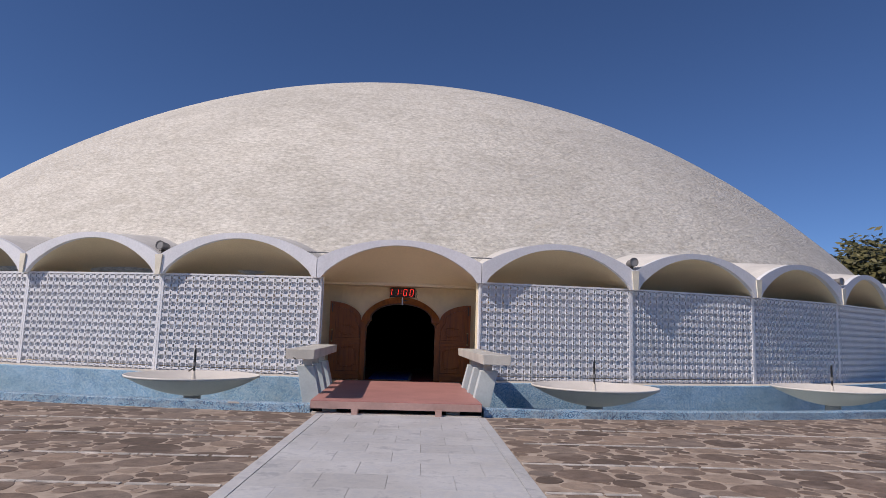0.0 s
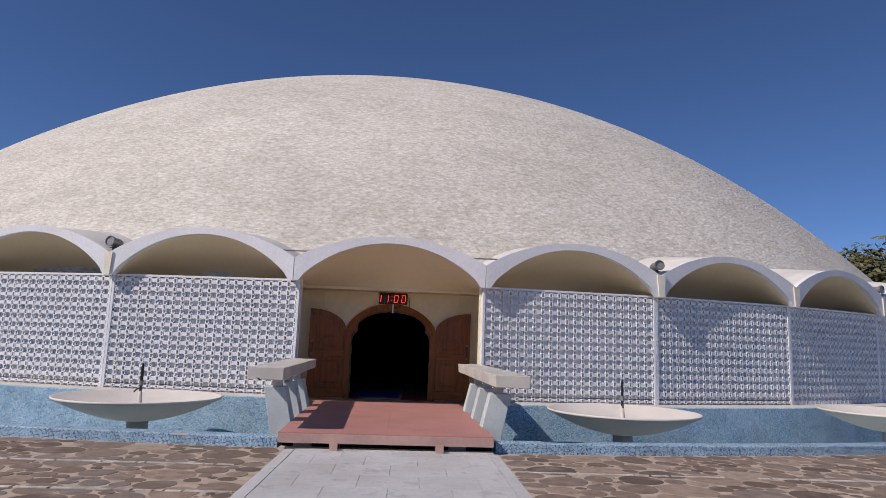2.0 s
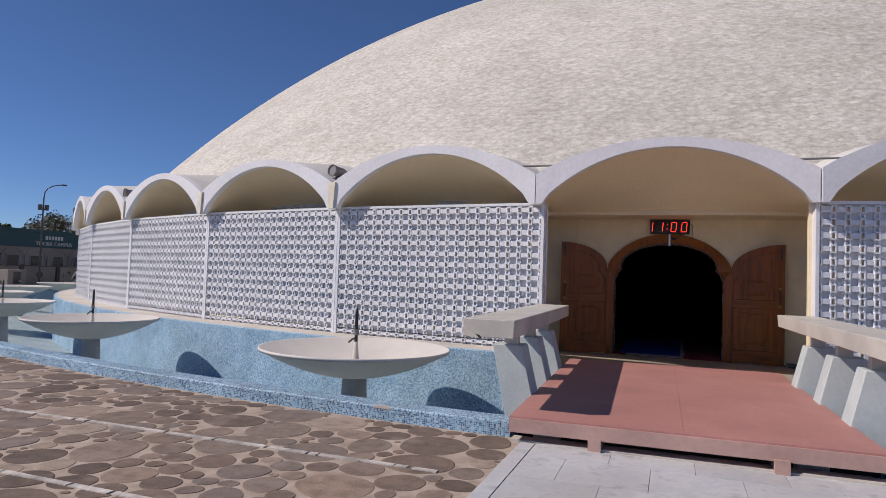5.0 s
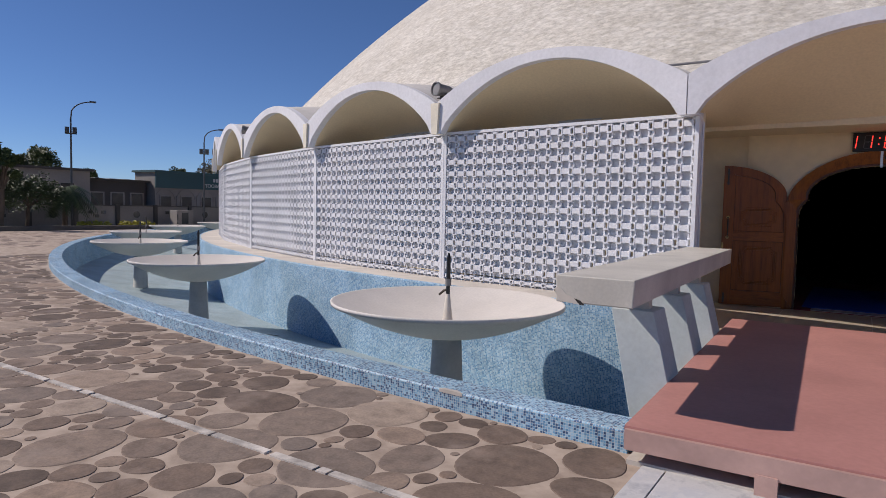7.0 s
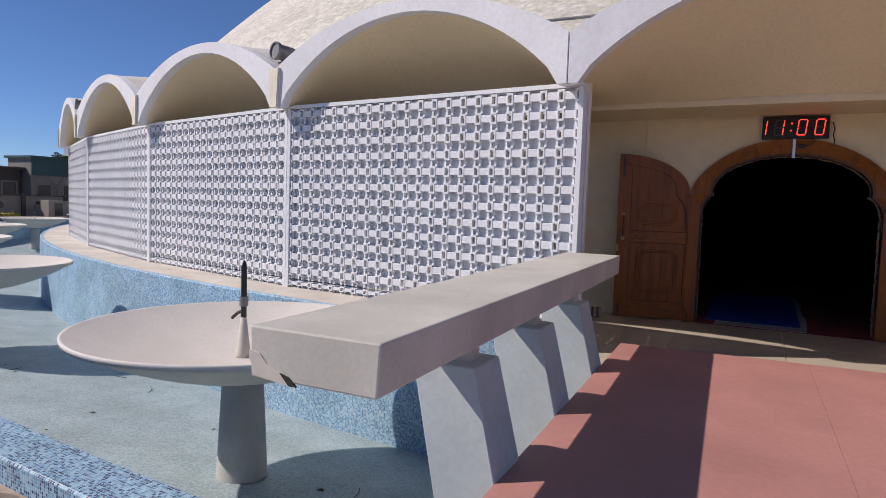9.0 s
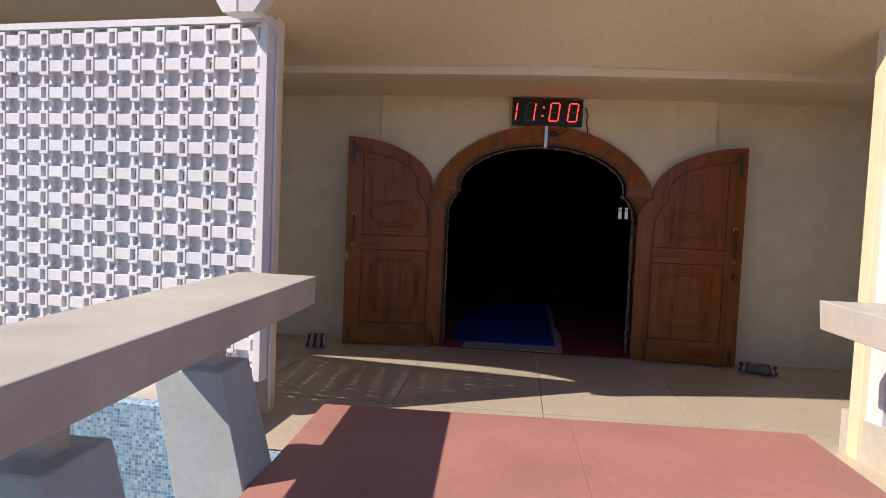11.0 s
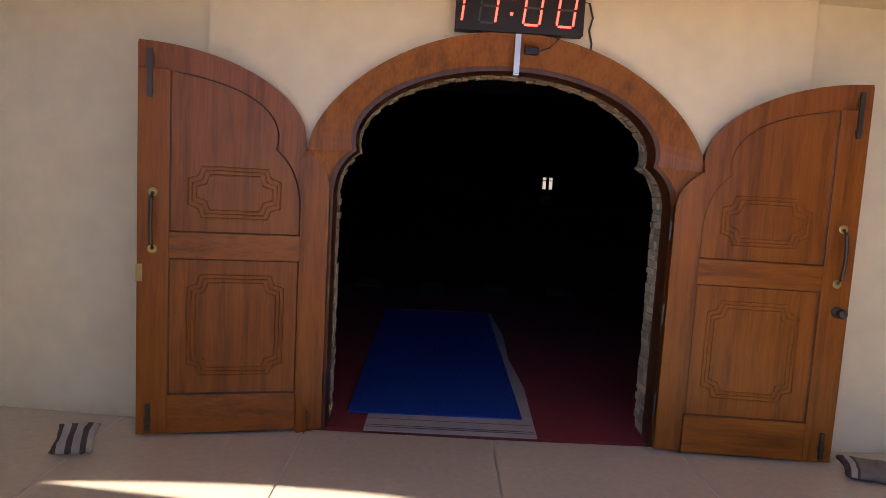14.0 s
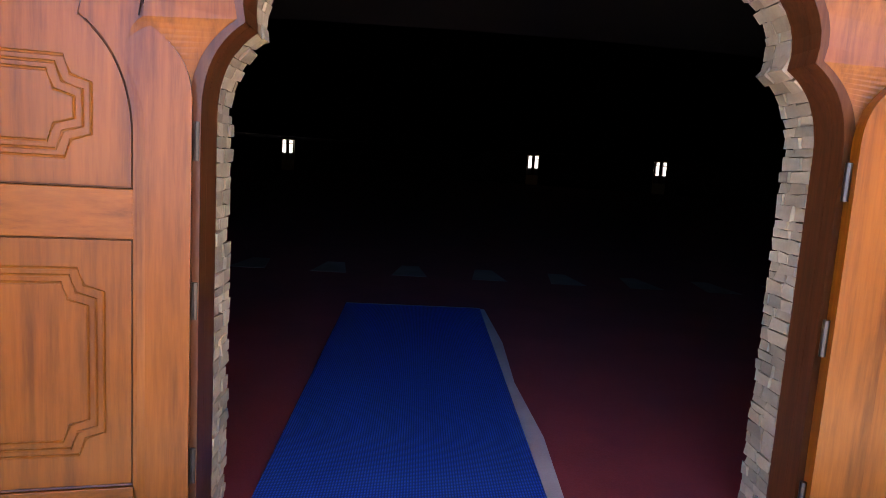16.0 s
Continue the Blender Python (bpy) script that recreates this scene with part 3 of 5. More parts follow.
def build_vault(lift=0.0, boss=True):
    INTRADOS = [(x, z + lift * (1 - (x / HALF) ** 2)) for x, z in arc(0, IN_CZ, IN_R, 90 + IN_A, 90 - IN_A, SEG)]
    EXTRADOS = [(x, z + lift * (1 - (x / HALF) ** 2)) for x, z in arc(0, OUT_CZ, OUT_R, 90 + OUT_A, 90 - OUT_A, SEG)]
    v = thing("arch_canopy", "white arched concrete canopy with a cream underside", "arch canopy", at_ring(R_FACE, 0), "arch canopies round the dome")
    e = HALF - 0.012
    low = [(-e, Z_SPRING - 0.03), (-IN_HALF, Z_SPRING - 0.03)] + INTRADOS[1:-1] + [(IN_HALF, Z_SPRING - 0.03), (e, Z_SPRING - 0.03)]
    high = [(-e, Z_SPRING + 0.3)] + [(max(-e, min(e, x)), z) for x, z in EXTRADOS] + [(e, Z_SPRING + 0.3)]
    bm = band(low, high, 0, 0.14)
    part("fascia", bm, M_FASCIA, v, "white painted arched edge")
    bm = bmesh.new()
    rows = []
    for k in range(7):
        t = k / 6
        side = HALF + 0.003 - (0.14 + 1.5 * t) * math.tan(radians(STEP / 2))
        line = [(x * (1 - 0.04 * t), z + (Z_SPRING + 0.004 - z) * t ** 1.15) for x, z in INTRADOS]
        line = [(-side, line[0][1])] + line + [(side, line[-1][1])]
        rows.append([bm.verts.new((x, 0.14 + 1.5 * t, z)) for x, z in line])
    for a, b in zip(rows, rows[1:]):
        for i in range(SEG + 2):
            bm.faces.new((a[i], a[i + 1], b[i + 1], b[i]))
    part("soffit", bm, M_CREAM, v, "cream painted curved soffit", smooth=True)
    bm = bmesh.new()
    rows = [[bm.verts.new((x * (1 - 0.028 * (y - 0.14)), y, z - 0.006 + (0.04 + 0.08 * (1 - (x / HALF) ** 2)) * (y - 0.14))) for x, z in EXTRADOS] for y in (0.14, 0.5, 0.9, 1.6, 2.3)]
    for a, b in zip(rows, rows[1:]):
        for i in range(SEG):
            bm.faces.new((a[i], a[i + 1], b[i + 1], b[i]))
    part("roof", bm, M_ROOF, v, "weathered curved plaster roof", smooth=True)
    if boss:
        part("valley_boss", plate([(HALF - 0.065, Z_SPRING - 0.034), (HALF + 0.065, Z_SPRING - 0.034), (HALF + 0.10, Z_SPRING + 0.47), (HALF - 0.10, Z_SPRING + 0.47)], -0.03, 0.1), M_BOSS, v, "cream-stained upright block in the valley")
    return v


build_vault(boss=False)
build_vault(0.07, False).matrix_basis = at_ring(R_FACE, -STEP)
vault = build_vault(0.07)
vault.matrix_basis = at_ring(R_FACE, STEP)
for k in range(2, 50):
    copy_thing(vault, at_ring(R_FACE, STEP * k))

# ---- pierced screens ----
COLS, ROWS, CELL = 21, 12.5, 0.19
EXTRA = {1: 0.112, -1: 0.02, 0: 0.0}     # how far the screens beside the entrance reach past their bay, to the west and to the east of it
W_SCREEN = COLS * CELL
Z0, Z1 = Z_LEDGE, Z_SPRING - 0.03
PH = (Z1 - Z0 - 0.02) / ROWS


def carve(xs, ys, zs, solid):
    """One body from the solid cells of an uneven grid."""
    bm = bmesh.new()
    made = {}

    def v(i, j, k):
        if (i, j, k) not in made:
            made[i, j, k] = bm.verts.new((xs[i], ys[j], zs[k]))
        return made[i, j, k]

    full = {(i, j, k) for i in range(len(xs) - 1) for j in range(len(ys) - 1) for k in range(len(zs) - 1) if solid((xs[i] + xs[i + 1]) / 2, j, (zs[k] + zs[k + 1]) / 2)}
    for i, j, k in full:
        for d, quad in (((-1, 0, 0), ((0, 0, 0), (0, 0, 1), (0, 1, 1), (0, 1, 0))), ((1, 0, 0), ((1, 0, 0), (1, 1, 0), (1, 1, 1), (1, 0, 1))), ((0, -1, 0), ((0, 0, 0), (1, 0, 0), (1, 0, 1), (0, 0, 1))), ((0, 1, 0), ((0, 1, 0), (0, 1, 1), (1, 1, 1), (1, 1, 0))), ((0, 0, -1), ((0, 0, 0), (0, 1, 0), (1, 1, 0), (1, 0, 0))), ((0, 0, 1), ((0, 0, 1), (1, 0, 1), (1, 1, 1), (0, 1, 1)))):
            if (i + d[0], j + d[1], k + d[2]) not in full:
                bm.faces.new([v(i + p, j + q, k + r) for p, q, r in quad])
    bmesh.ops.dissolve_limit(bm, angle_limit=0.01, verts=bm.verts, edges=bm.edges)
    return bm


def block_mesh(bevel):
    """One concrete block: half a small upright frame at each side, a plate between, thin stems, and a second course set back behind the openings."""
    w, h = CELL / 2, PH / 2
    top, low = h - 0.034, h - 0.114      # the plate
    cap = 0.023
    xs = [-w, -w + 0.0205, -w + 0.0395, -w + 0.0445, w - 0.0445, w - 0.0395, w - 0.0205, w]
    zs = [-h, low - 0.078, low - 0.05, low - cap, low, low + 0.01, top - 0.01, top, top + cap, h]

    def solid(x, layer, z):
        x = w - abs(x)
        if layer == 4:
            return z < low + 0.01 or z > top - 0.01
        if layer == 3:
            return 0.0205 < x < 0.0395 and low - 0.078 < z < low - 0.05
        if x < 0.0395 and low - cap < z < top + cap:
            return not (x < 0.0205 and low < z < top)
        if x > 0.0205 and low < z < top:
            return layer > 0
        return 0.0205 < x < 0.0445 and layer == 2

    bm = carve(xs, [0.0, 0.006, 0.026, 0.045, 0.078, 0.105], zs, solid)
    if bevel:
        sharp = [e for e in bm.edges if len(e.link_faces) == 2 and e.calc_face_angle() > 1 and all(v.co.y < 0.03 and abs(v.co.x) < w - 0.002 and abs(v.co.z) < h - 0.002 for v in e.verts)]
        bmesh.ops.bevel(bm, geom=sharp, offset=0.004, segments=1, affect="EDGES", clamp_overlap=True)
    return mesh_of("block", bm, M_WHITE)


BLOCK, BLOCK_FAR = block_mesh(True), block_mesh(False)


def frame_bm(entrance=0):
    """Posts and top rail; the screens beside the entrance reach further on that side."""
    bm = bmesh.new()
    hw = W_SCREEN / 2
    half = R_SCREEN * math.tan(radians(STEP / 2)) - 0.002
    for s in (-1, 1):
        near = s == entrance
        x0, x1 = sorted((s * (hw + EXTRA[entrance] * near), s * (half + EXTRA[entrance] * near)))
        box(bm, x0, x1, -0.012, 0.13, Z0 - 0.01, Z1, bevel=0.004)
    box(bm, -half - (EXTRA[-1] if entrance < 0 else 0), half + (EXTRA[1] if entrance > 0 else 0), -0.004, 0.12, Z1, Z1 + 0.045)
    return bm


def joined_blocks():
    """The blocks of a screen in one mesh."""
    src = bmesh.new()
    src.from_mesh(BLOCK_FAR)
    verts = [v.co.copy() for v in src.verts]
    faces = [[v.index for v in f.verts] for f in src.faces]
    src.free()
    vv, ff = [], []
    for i in range(COLS):
        for j in range(13):
            x, z = -W_SCREEN / 2 + CELL * (i + 0.5), Z1 - PH * (j + 0.5)
            n = len(vv)
            vv += [(p.x + x, p.y, max(p.z + z, Z0)) for p in verts]
            ff += [[n + k for k in f] for f in faces]
    me = bpy.data.meshes.new("lattice")
    me.from_pydata(vv, [], ff)
    me.materials.append(M_WHITE)
    return me


SCREEN_LABEL = "white painted screen of pierced concrete blocks"
GROUP = "pierced screens round the arcade"
far_screen = thing("screen_panel", SCREEN_LABEL, "screen", at_ring(R_SCREEN, 4 * STEP), GROUP)
FRAME_MESH = part("screen_frame", frame_bm(), M_WHITE, far_screen).data
tagged(share("lattice", joined_blocks(), far_screen, Matrix()), "white pierced blocks", kind="stuff")
NEAR_BAYS = (-3, -2, -1, 1, 2)
for k in range(5, 51 - 3):
    copy_thing(far_screen, at_ring(R_SCREEN, STEP * k))
copy_thing(far_screen, at_ring(R_SCREEN, STEP * 3))

# ---- doorway ----
Y_WALL = 19.58


def profile(hw, z0, jt, cu, cz, bu, bz, crown, n=16, low=0.0):
    """Right half of a cusped arch from the floor to its crown: (u, z) points."""
    line = [(hw, z0), (hw, (z0 + jt) / 2), (hw, jt)]
    line += bezier((hw, jt), (hw, jt + 0.12), (cu + 0.10, cz - 0.07), (cu, cz), n)[1:]
    line += bezier((cu, cz), (bu + 0.085, cz + 0.26), (bu * 0.62, crown), (0, crown), n)[1:]
    return line


def whole(half):
    return [(-u, z) for u, z in half] + [(u, z) for u, z in reversed(half[:-1])]


P_STONE = profile(1.016, 0.0, 1.47, 0.888, 1.757, 0.876, 1.87, 2.272)
P_DARK = profile(1.008, 0.0, 1.468, 0.88, 1.757, 0.868, 1.87, 2.266)
P_CASE_IN = profile(1.045, 0.0, 1.48, 0.905, 1.765, 0.90, 1.88, 2.292)
P_CASE_OUT = profile(1.17, 0.0, 1.42, 1.155, 1.742, 1.07, 1.88, 2.472)
P_HOLE = profile(1.125, -0.2, 1.44, 1.06, 1.755, 1.01, 1.9, 2.40)


def on_frame(half, hw, z0, top):
    """The point of a rectangle's edge beyond each profile point."""
    out = []
    for u, z in half:
        dx, dz = u, z - 1.2
        k = min(hw / dx if dx > 1e-6 else 1e9, (top - 1.2) / dz if dz > 1e-6 else 1e9, (z0 - 1.2) / dz if dz < -1e-6 else 1e9)
        out.append((dx * k, 1.2 + dz * k))
    out[0] = (hw, z0)
    return out


hole, rect = whole(P_HOLE), whole(on_frame(P_HOLE, HALF_WALL, -0.2, 3.2))
tagged(part("wall_entrance", band(hole, rect, Y_WALL, Y_WALL + 0.43), M_WALL), "cream painted wall round the cusped doorway", "wall", kind="structure")
door_frame = thing("door_frame", "cusped arch door casing in varnished brown teak", "door frame", pose(0, Y_WALL, Z_PORCH), kind="structure")


def splayed(inner, outer, y_in, y_out, thick):
    """A band whose face falls back from its outer line to its inner line."""
    bm = band([(u, z - Z_PORCH) for u, z in inner], [(u, z - Z_PORCH) for u, z in outer], 0, thick)
    k = len(inner)
    bm.verts.ensure_lookup_table()
    for i, v in enumerate(bm.verts):
        v.co.y += y_in if i < 2 * k else y_out
    return bm


part("casing", splayed(whole(P_CASE_IN), whole(P_CASE_OUT), 0.02, -0.055, 0.052), M_WOOD, door_frame, "broad varnished teak casing")
part("inner_frame", band([(u, z - Z_PORCH) for u, z in whole(P_DARK)], [(u, z - Z_PORCH) for u, z in whole(P_HOLE)], 0.073, 0.17), M_WOODDARK, door_frame, "dark stained inner frame")
part("moulding", band([(u, z - Z_PORCH) for u, z in whole(P_DARK)], [(u, z - Z_PORCH) for u, z in whole(P_CASE_IN)], 0.012, 0.072), M_WOODDARK, door_frame)


# rough stones lining the passage through the wall
def jamb_stones():
    lining = tagged(part("jamb_lining", band(whole(profile(1.046, 0.0, 1.48, 0.916, 1.77, 0.906, 1.885, 2.30)), whole(P_HOLE), Y_WALL + 0.171, Y_WALL + 0.355), M_JAMB), "passage lined with small rough grey-brown stones", "stone lining", kind="structure")
    line = whole(P_STONE)
    rng = random.Random(5)
    pos = [Vector((u, 0, z)) for u, z in line]
    total = sum((b - a).length for a, b in zip(pos, pos[1:]))
    meshes = []
    for k in range(6):
        bm = boxes((-0.5, 0.5, -0.5, 0.5, -0.5, 0.5))
        for v in bm.verts:
            v.co += Vector((rng.uniform(-0.1, 0.1), rng.uniform(-0.1, 0.1), rng.uniform(-0.1, 0.05)))
        meshes.append(mesh_of("stone", bm, M_JAMB))
    s = 0.0
    while s < total - 0.02:
        step = rng.uniform(0.028, 0.055)
        d, i = s + step / 2, 0
        while i < len(pos) - 2 and d > (pos[i + 1] - pos[i]).length:
            d -= (pos[i + 1] - pos[i]).length
            i += 1
        a, b = pos[i], pos[i + 1]
        way = (b - a).normalized()
        p = a + way * d
        out = Vector((-way.z, 0, way.x))
        y = Y_WALL + 0.172
        while y < Y_WALL + 0.33:
            w = min(rng.uniform(0.06, 0.13), Y_WALL + 0.358 - y)
            q = p + out * (0.012 + rng.uniform(-0.004, 0.008))
            m = Matrix(((way.x, 0, out.x, q.x), (0, 1, 0, y + w / 2), (way.z, 0, out.z, q.z), (0, 0, 0, 1)))
            share("stone", meshes[rng.randrange(6)], lining, m @ Matrix.Diagonal((step * 0.97, w * 0.96, 0.034, 1)))
            y += w
        s += step


# ---- door leaves ----
def build_leaf(knob):
    """A leaf in its own frame: x from the free edge (0) to the hinge (1.04), z up, face at y = 0."""
    leaf = thing("door_leaf", "varnished teak door leaf with carved panels, folded open", "door", group="leaves of the entrance door", kind="structure")
    outer = profile(1.035, 0.02, 1.46, 0.888, 1.70, 0.875, 1.84, 2.235)
    inner = [(u, z) for u, z in profile(0.875, 0.25, 1.36, 0.735, 1.69, 0.73, 1.82, 2.09)]
    inner = [(max(0.165, u), z) for u, z in inner]
    part("core", plate([(0.001, 0.021)] + [(u - 0.001 if u > 0.01 else 0.001, z - 0.001) for u, z in outer], 0.016, 0.05), M_WOOD, leaf)
    part("arched_stile", band(inner, outer, 0.0, 0.0155), M_WOOD, leaf)
    part("stile", boxes((0.0, 0.165, 0.0, 0.0155, 0.02, 2.09), (0.0, 0.05, 0.0005, 0.0155, 2.09, 2.226), bevel=0.003), M_WOOD, leaf)
    part("rail", boxes((0.165, 0.875, 0.0, 0.0155, 0.02, 0.25), bevel=0.003), M_WOODH, leaf)
    part("rail", boxes((0.165, 0.875, 0.0, 0.0155, 1.045, 1.195), bevel=0.003), M_WOODH, leaf)
    # dark wood lines that paint in the shade of the panel grooves
    bm = bmesh.new()
    tube(bm, [(u - 0.004, 0.0145, z - 0.003) for u, z in inner if u > 0.17] + [(0.168, 0.0145, inner[-1][1])], 0.0045, 5)
    tube(bm, [(0.168, 0.0145, 0.25), (0.168, 0.0145, 2.09)], 0.0045, 5)
    for z in (0.253, 1.042, 1.198):
        tube(bm, [(0.168, 0.0145, z), (0.872, 0.0145, z)], 0.0045, 5)
    part("groove_bead", bm, M_WOODDARK, leaf, "dark line round the panels, groove shade put into its colour")
    for z0, z1, x0, x1 in ((0.36, 0.95, 0.26, 0.79), (1.28, 1.57, 0.26, 0.76)):
        bm = bmesh.new()
        for k in range(3):
            g = 0.022 * k
            c = 0.07
            a0, a1, b0, b1 = x0 + g, x1 - g, z0 + g, z1 - g
            loop = [(a0 + c, b0), (a1 - c, b0), (a1 - c * 0.75, b0 + c * 0.75), (a1, b0 + c), (a1, b1 - c), (a1 - c * 0.75, b1 - c * 0.75), (a1 - c, b1), (a0 + c, b1), (a0 + c * 0.75, b1 - c * 0.75), (a0, b1 - c), (a0, b0 + c), (a0 + c * 0.75, b0 + c * 0.75)]
            loop.append(loop[0])
            tube(bm, [(x, 0.0155, z) for x, z in loop], 0.0055, 6)
        part("carved_moulding", bm, M_WOOD, leaf, "carved notched moulding")
    bm = bmesh.new()
    tube(bm, [(0.08, -0.004, 1.10), (0.08, -0.045, 1.13), (0.08, -0.055, 1.22), (0.08, -0.055, 1.30), (0.08, -0.045, 1.38), (0.08, -0.004, 1.41)], 0.011, 8)
    part("pull_handle", bm, M_IRON, leaf, "dark cast-iron pull handle")
    for z in (1.095, 1.415):
        part("handle_plate", lathe([(0, 0.004), (0.02, 0.004), (0.026, 0), (0, 0)], 16), M_BRASS, leaf, "worn brass end plate", pose(0.08, -0.001, z, 90, 0, 0))
    part("bolt", boxes((0.05, 0.075, -0.012, 0.0, 1.93, 2.19), (0.044, 0.081, -0.006, 0.0, 2.10, 2.14), (0.044, 0.081, -0.006, 0.0, 1.95, 1.98)), M_IRON, leaf, "dark iron shoot bolt")
    part("bolt", boxes((0.05, 0.075, -0.012, 0.0, 0.04, 0.2), (0.044, 0.081, -0.006, 0.0, 0.09, 0.12)), M_IRON, leaf, "dark iron shoot bolt")
    if knob:
        part("knob", lathe([(0, 0.075), (0.022, 0.073), (0.03, 0.058), (0.022, 0.042), (0.012, 0.035), (0.012, 0.01), (0.03, 0.006), (0.034, 0), (0, 0)], 20), M_IRON, leaf, "dark round door knob", pose(0.062, -0.001, 0.93, 90, 0, 0), smooth=True)
    else:
        part("lock_plate", boxes((-0.004, 0.03, -0.004, 0.03, 0.91, 1.01), bevel=0.002), M_BRASS, leaf, "worn brass lock plate")
    for z in (0.3, 0.85, 1.35):
        bm = bmesh.new()
        tube(bm, [(1.045, 0.03, z - 0.06), (1.045, 0.03, z + 0.06)], 0.011, 8)
        part("hinge", bm, M_IRON, leaf, "iron hinge")
    return leaf


leaf = build_leaf(False)
leaf.matrix_basis = pose(-2.05, 19.345, Z_PORCH, 0, 0, 12.0) @ Matrix.Diagonal((1.012, 1, 1, 1))
leaf = build_leaf(True)
leaf.matrix_basis = Matrix.Translation((2.035, 19.43, Z_PORCH)) @ Matrix.Rotation(radians(-4.2), 4, "Z") @ Matrix.Diagonal((-1, 1, 1, 1))

# pillars where the screens stop at the entrance
for s in (-1, 1):
    x0, x1 = (-2.055, -1.925) if s < 0 else (1.975, 2.07)
    tagged(part("pillar", boxes((x0, x1, 16.965, 17.09, -0.1, Z_SPRING + 0.3), bevel=0.006), M_WALL), "slim cream pillar at the edge of the entrance", "pillar", kind="structure")
bm = bmesh.new()
tube(bm, [(-1.918, 16.945, 0.1), (-1.918, 16.945, 2.66), (-1.935, 16.80, 2.74), (-1.96, 16.68, 2.76)], 0.012, 8)
tagged(part("drain_pipe", bm, M_FASCIA), "thin white painted drain pipe down the end post", "pipe")
for s in (-1, 1):
    bm = bmesh.new()
    tube(bm, [(s * 2.06 - 0.34, 16.73, 3.375), (s * 2.06 + 0.34, 16.73, 3.375)], 0.016, 8)
    tagged(part("conduit", bm, M_GREY), "short dark conduit across the arch valley", "conduit")

# ---- bridge ----
BRIDGE = [(-1.28, 11.98), (1.69, 12.05), (1.585, 16.80), (-1.43, 16.66)]
bridge = thing("bridge", "pink cement slab bridge across the pool to the porch", "bridge", pose(0.13, 12.0, 0))


def shift(points, dx=-0.13, dy=-12.0):
    return [(x + dx, y + dy) for x, y in points]


for pour in ([BRIDGE[0], (0.2, 12.015), (0.143, 16.73), BRIDGE[3]], [(0.2012, 12.015), BRIDGE[1], BRIDGE[2], (0.1442, 16.73)]):
    part("deck", slab(shift(pour), 0.125, 0.24, 0.0015), M_PINK, bridge, "smooth pink cement deck")
part("front_edge", slab(shift([(-1.27, 11.95), (1.68, 12.02), (1.68, 12.049), (-1.27, 11.979)]), 0.105, 0.225), M_PINKEDGE, bridge, "worn pale front edge")
for x in (-0.52, 0.93):
    part("support", slab(shift([(x - 0.055, 11.96), (x + 0.055, 11.96), (x + 0.055, 12.3), (x - 0.055, 12.3)]), 0.0, 0.124), M_PINKEDGE, bridge)
for x in (-1.0, 1.2):
    part("beam", slab(shift([(x - 0.12, 12.3), (x + 0.12, 12.3), (x + 0.12, 16.6), (x - 0.12, 16.6)]), -0.15, 0.124), M_LEDGE, bridge)
tagged(part("path_lip", boxes((-1.27, 1.68, 12.0, 12.16, -0.05, 0.03)), M_LEDGE), "rough cement lip in front of the bridge", "step", kind="structure")


def build_bench(name, x_f, x_b, y_f, y_b, side, label, chipped):
    """A long slab on three raking piers. x_f, x_b: its inner edge at front and back; side: -1 to the west."""
    w = 0.50
    b = thing(name, label, "bench", pose(x_f, y_f, 0))
    dx, dy = x_b - x_f, y_b - y_f
    top = [(0, 0), (dx, dy), (dx + side * w, dy), (side * w, 0)]
    bm = bmesh.new()
    low = [bm.verts.new((x * 0.97 + side * 0.01, y, 0.925)) for x, y in top]
    high = [bm.verts.new((x, y, 1.095)) for x, y in top]
    bm.faces.new(low)
    bm.faces.new(high)
    for i in range(4):
        bm.faces.new((low[i], low[(i + 1) % 4], high[(i + 1) % 4], high[i]))
    bmesh.ops.bevel(bm, geom=list(bm.edges), offset=0.007, segments=2, affect="EDGES", profile=0.5)
    part("slab", bm, M_BENCH, b, "smooth pale terrazzo slab with dulled edges")
    for y in (1.265, 2.37, 3.51):
        x = dx * y / dy
        bm = bmesh.new()
        # raking pier: leans outwards as it rises
        for z, cx, hx, hy in ((-0.5, -side * 0.165, 0.178, 0.185), (0.755, side * 0.125, 0.163, 0.155)):
            for sx, sy in ((-1, -1), (1, -1), (1, 1), (-1, 1)):
                bm.verts.new((x + cx + side * 0.165 + sx * hx, y + sy * hy, z))
        bm.verts.ensure_lookup_table()
        v = bm.verts
        for q in ((3, 2, 1, 0), (4, 5, 6, 7), (0, 1, 5, 4), (1, 2, 6, 5), (2, 3, 7, 6), (3, 0, 4, 7)):
            bm.faces.new([v[i] for i in q])
        bmesh.ops.bevel(bm, geom=list(bm.edges), offset=0.006, segments=1, affect="EDGES")
        part("leg", bm, M_LEG, b, "raking pale blue-grey cement pier")
        cx = x + side * 0.27
        part("neck", boxes((cx - 0.075, cx + 0.075, y - 0.05, y + 0.05, 0.75, 0.93)), M_LEDGE, b)
    if chipped:
        bm = plate([(-0.5, 0.985), (-0.5, 1.015), (-0.455, 1.008), (-0.425, 0.975), (-0.37, 0.955), (-0.33, 0.918), (-0.37, 0.922), (-0.46, 0.93)], -0.004, 0.002)
        part("chip", bm, M_LEDGE, b, "broken lower corner")
        # flat plate, not a hollow: its shade is only colour
        bm = plate([(-0.372, 0.955), (-0.335, 0.945), (-0.305, 0.918), (-0.335, 0.918)], -0.0055, 0.002)
        part("chip_hollow", bm, M_DARK, b, "flat dark patch painted as the shade in the chip")
    return b


build_bench("bench", -1.263, -1.437, 12.02, 16.44, -1, "long terrazzo slab bench on raking piers, front corner chipped", True)
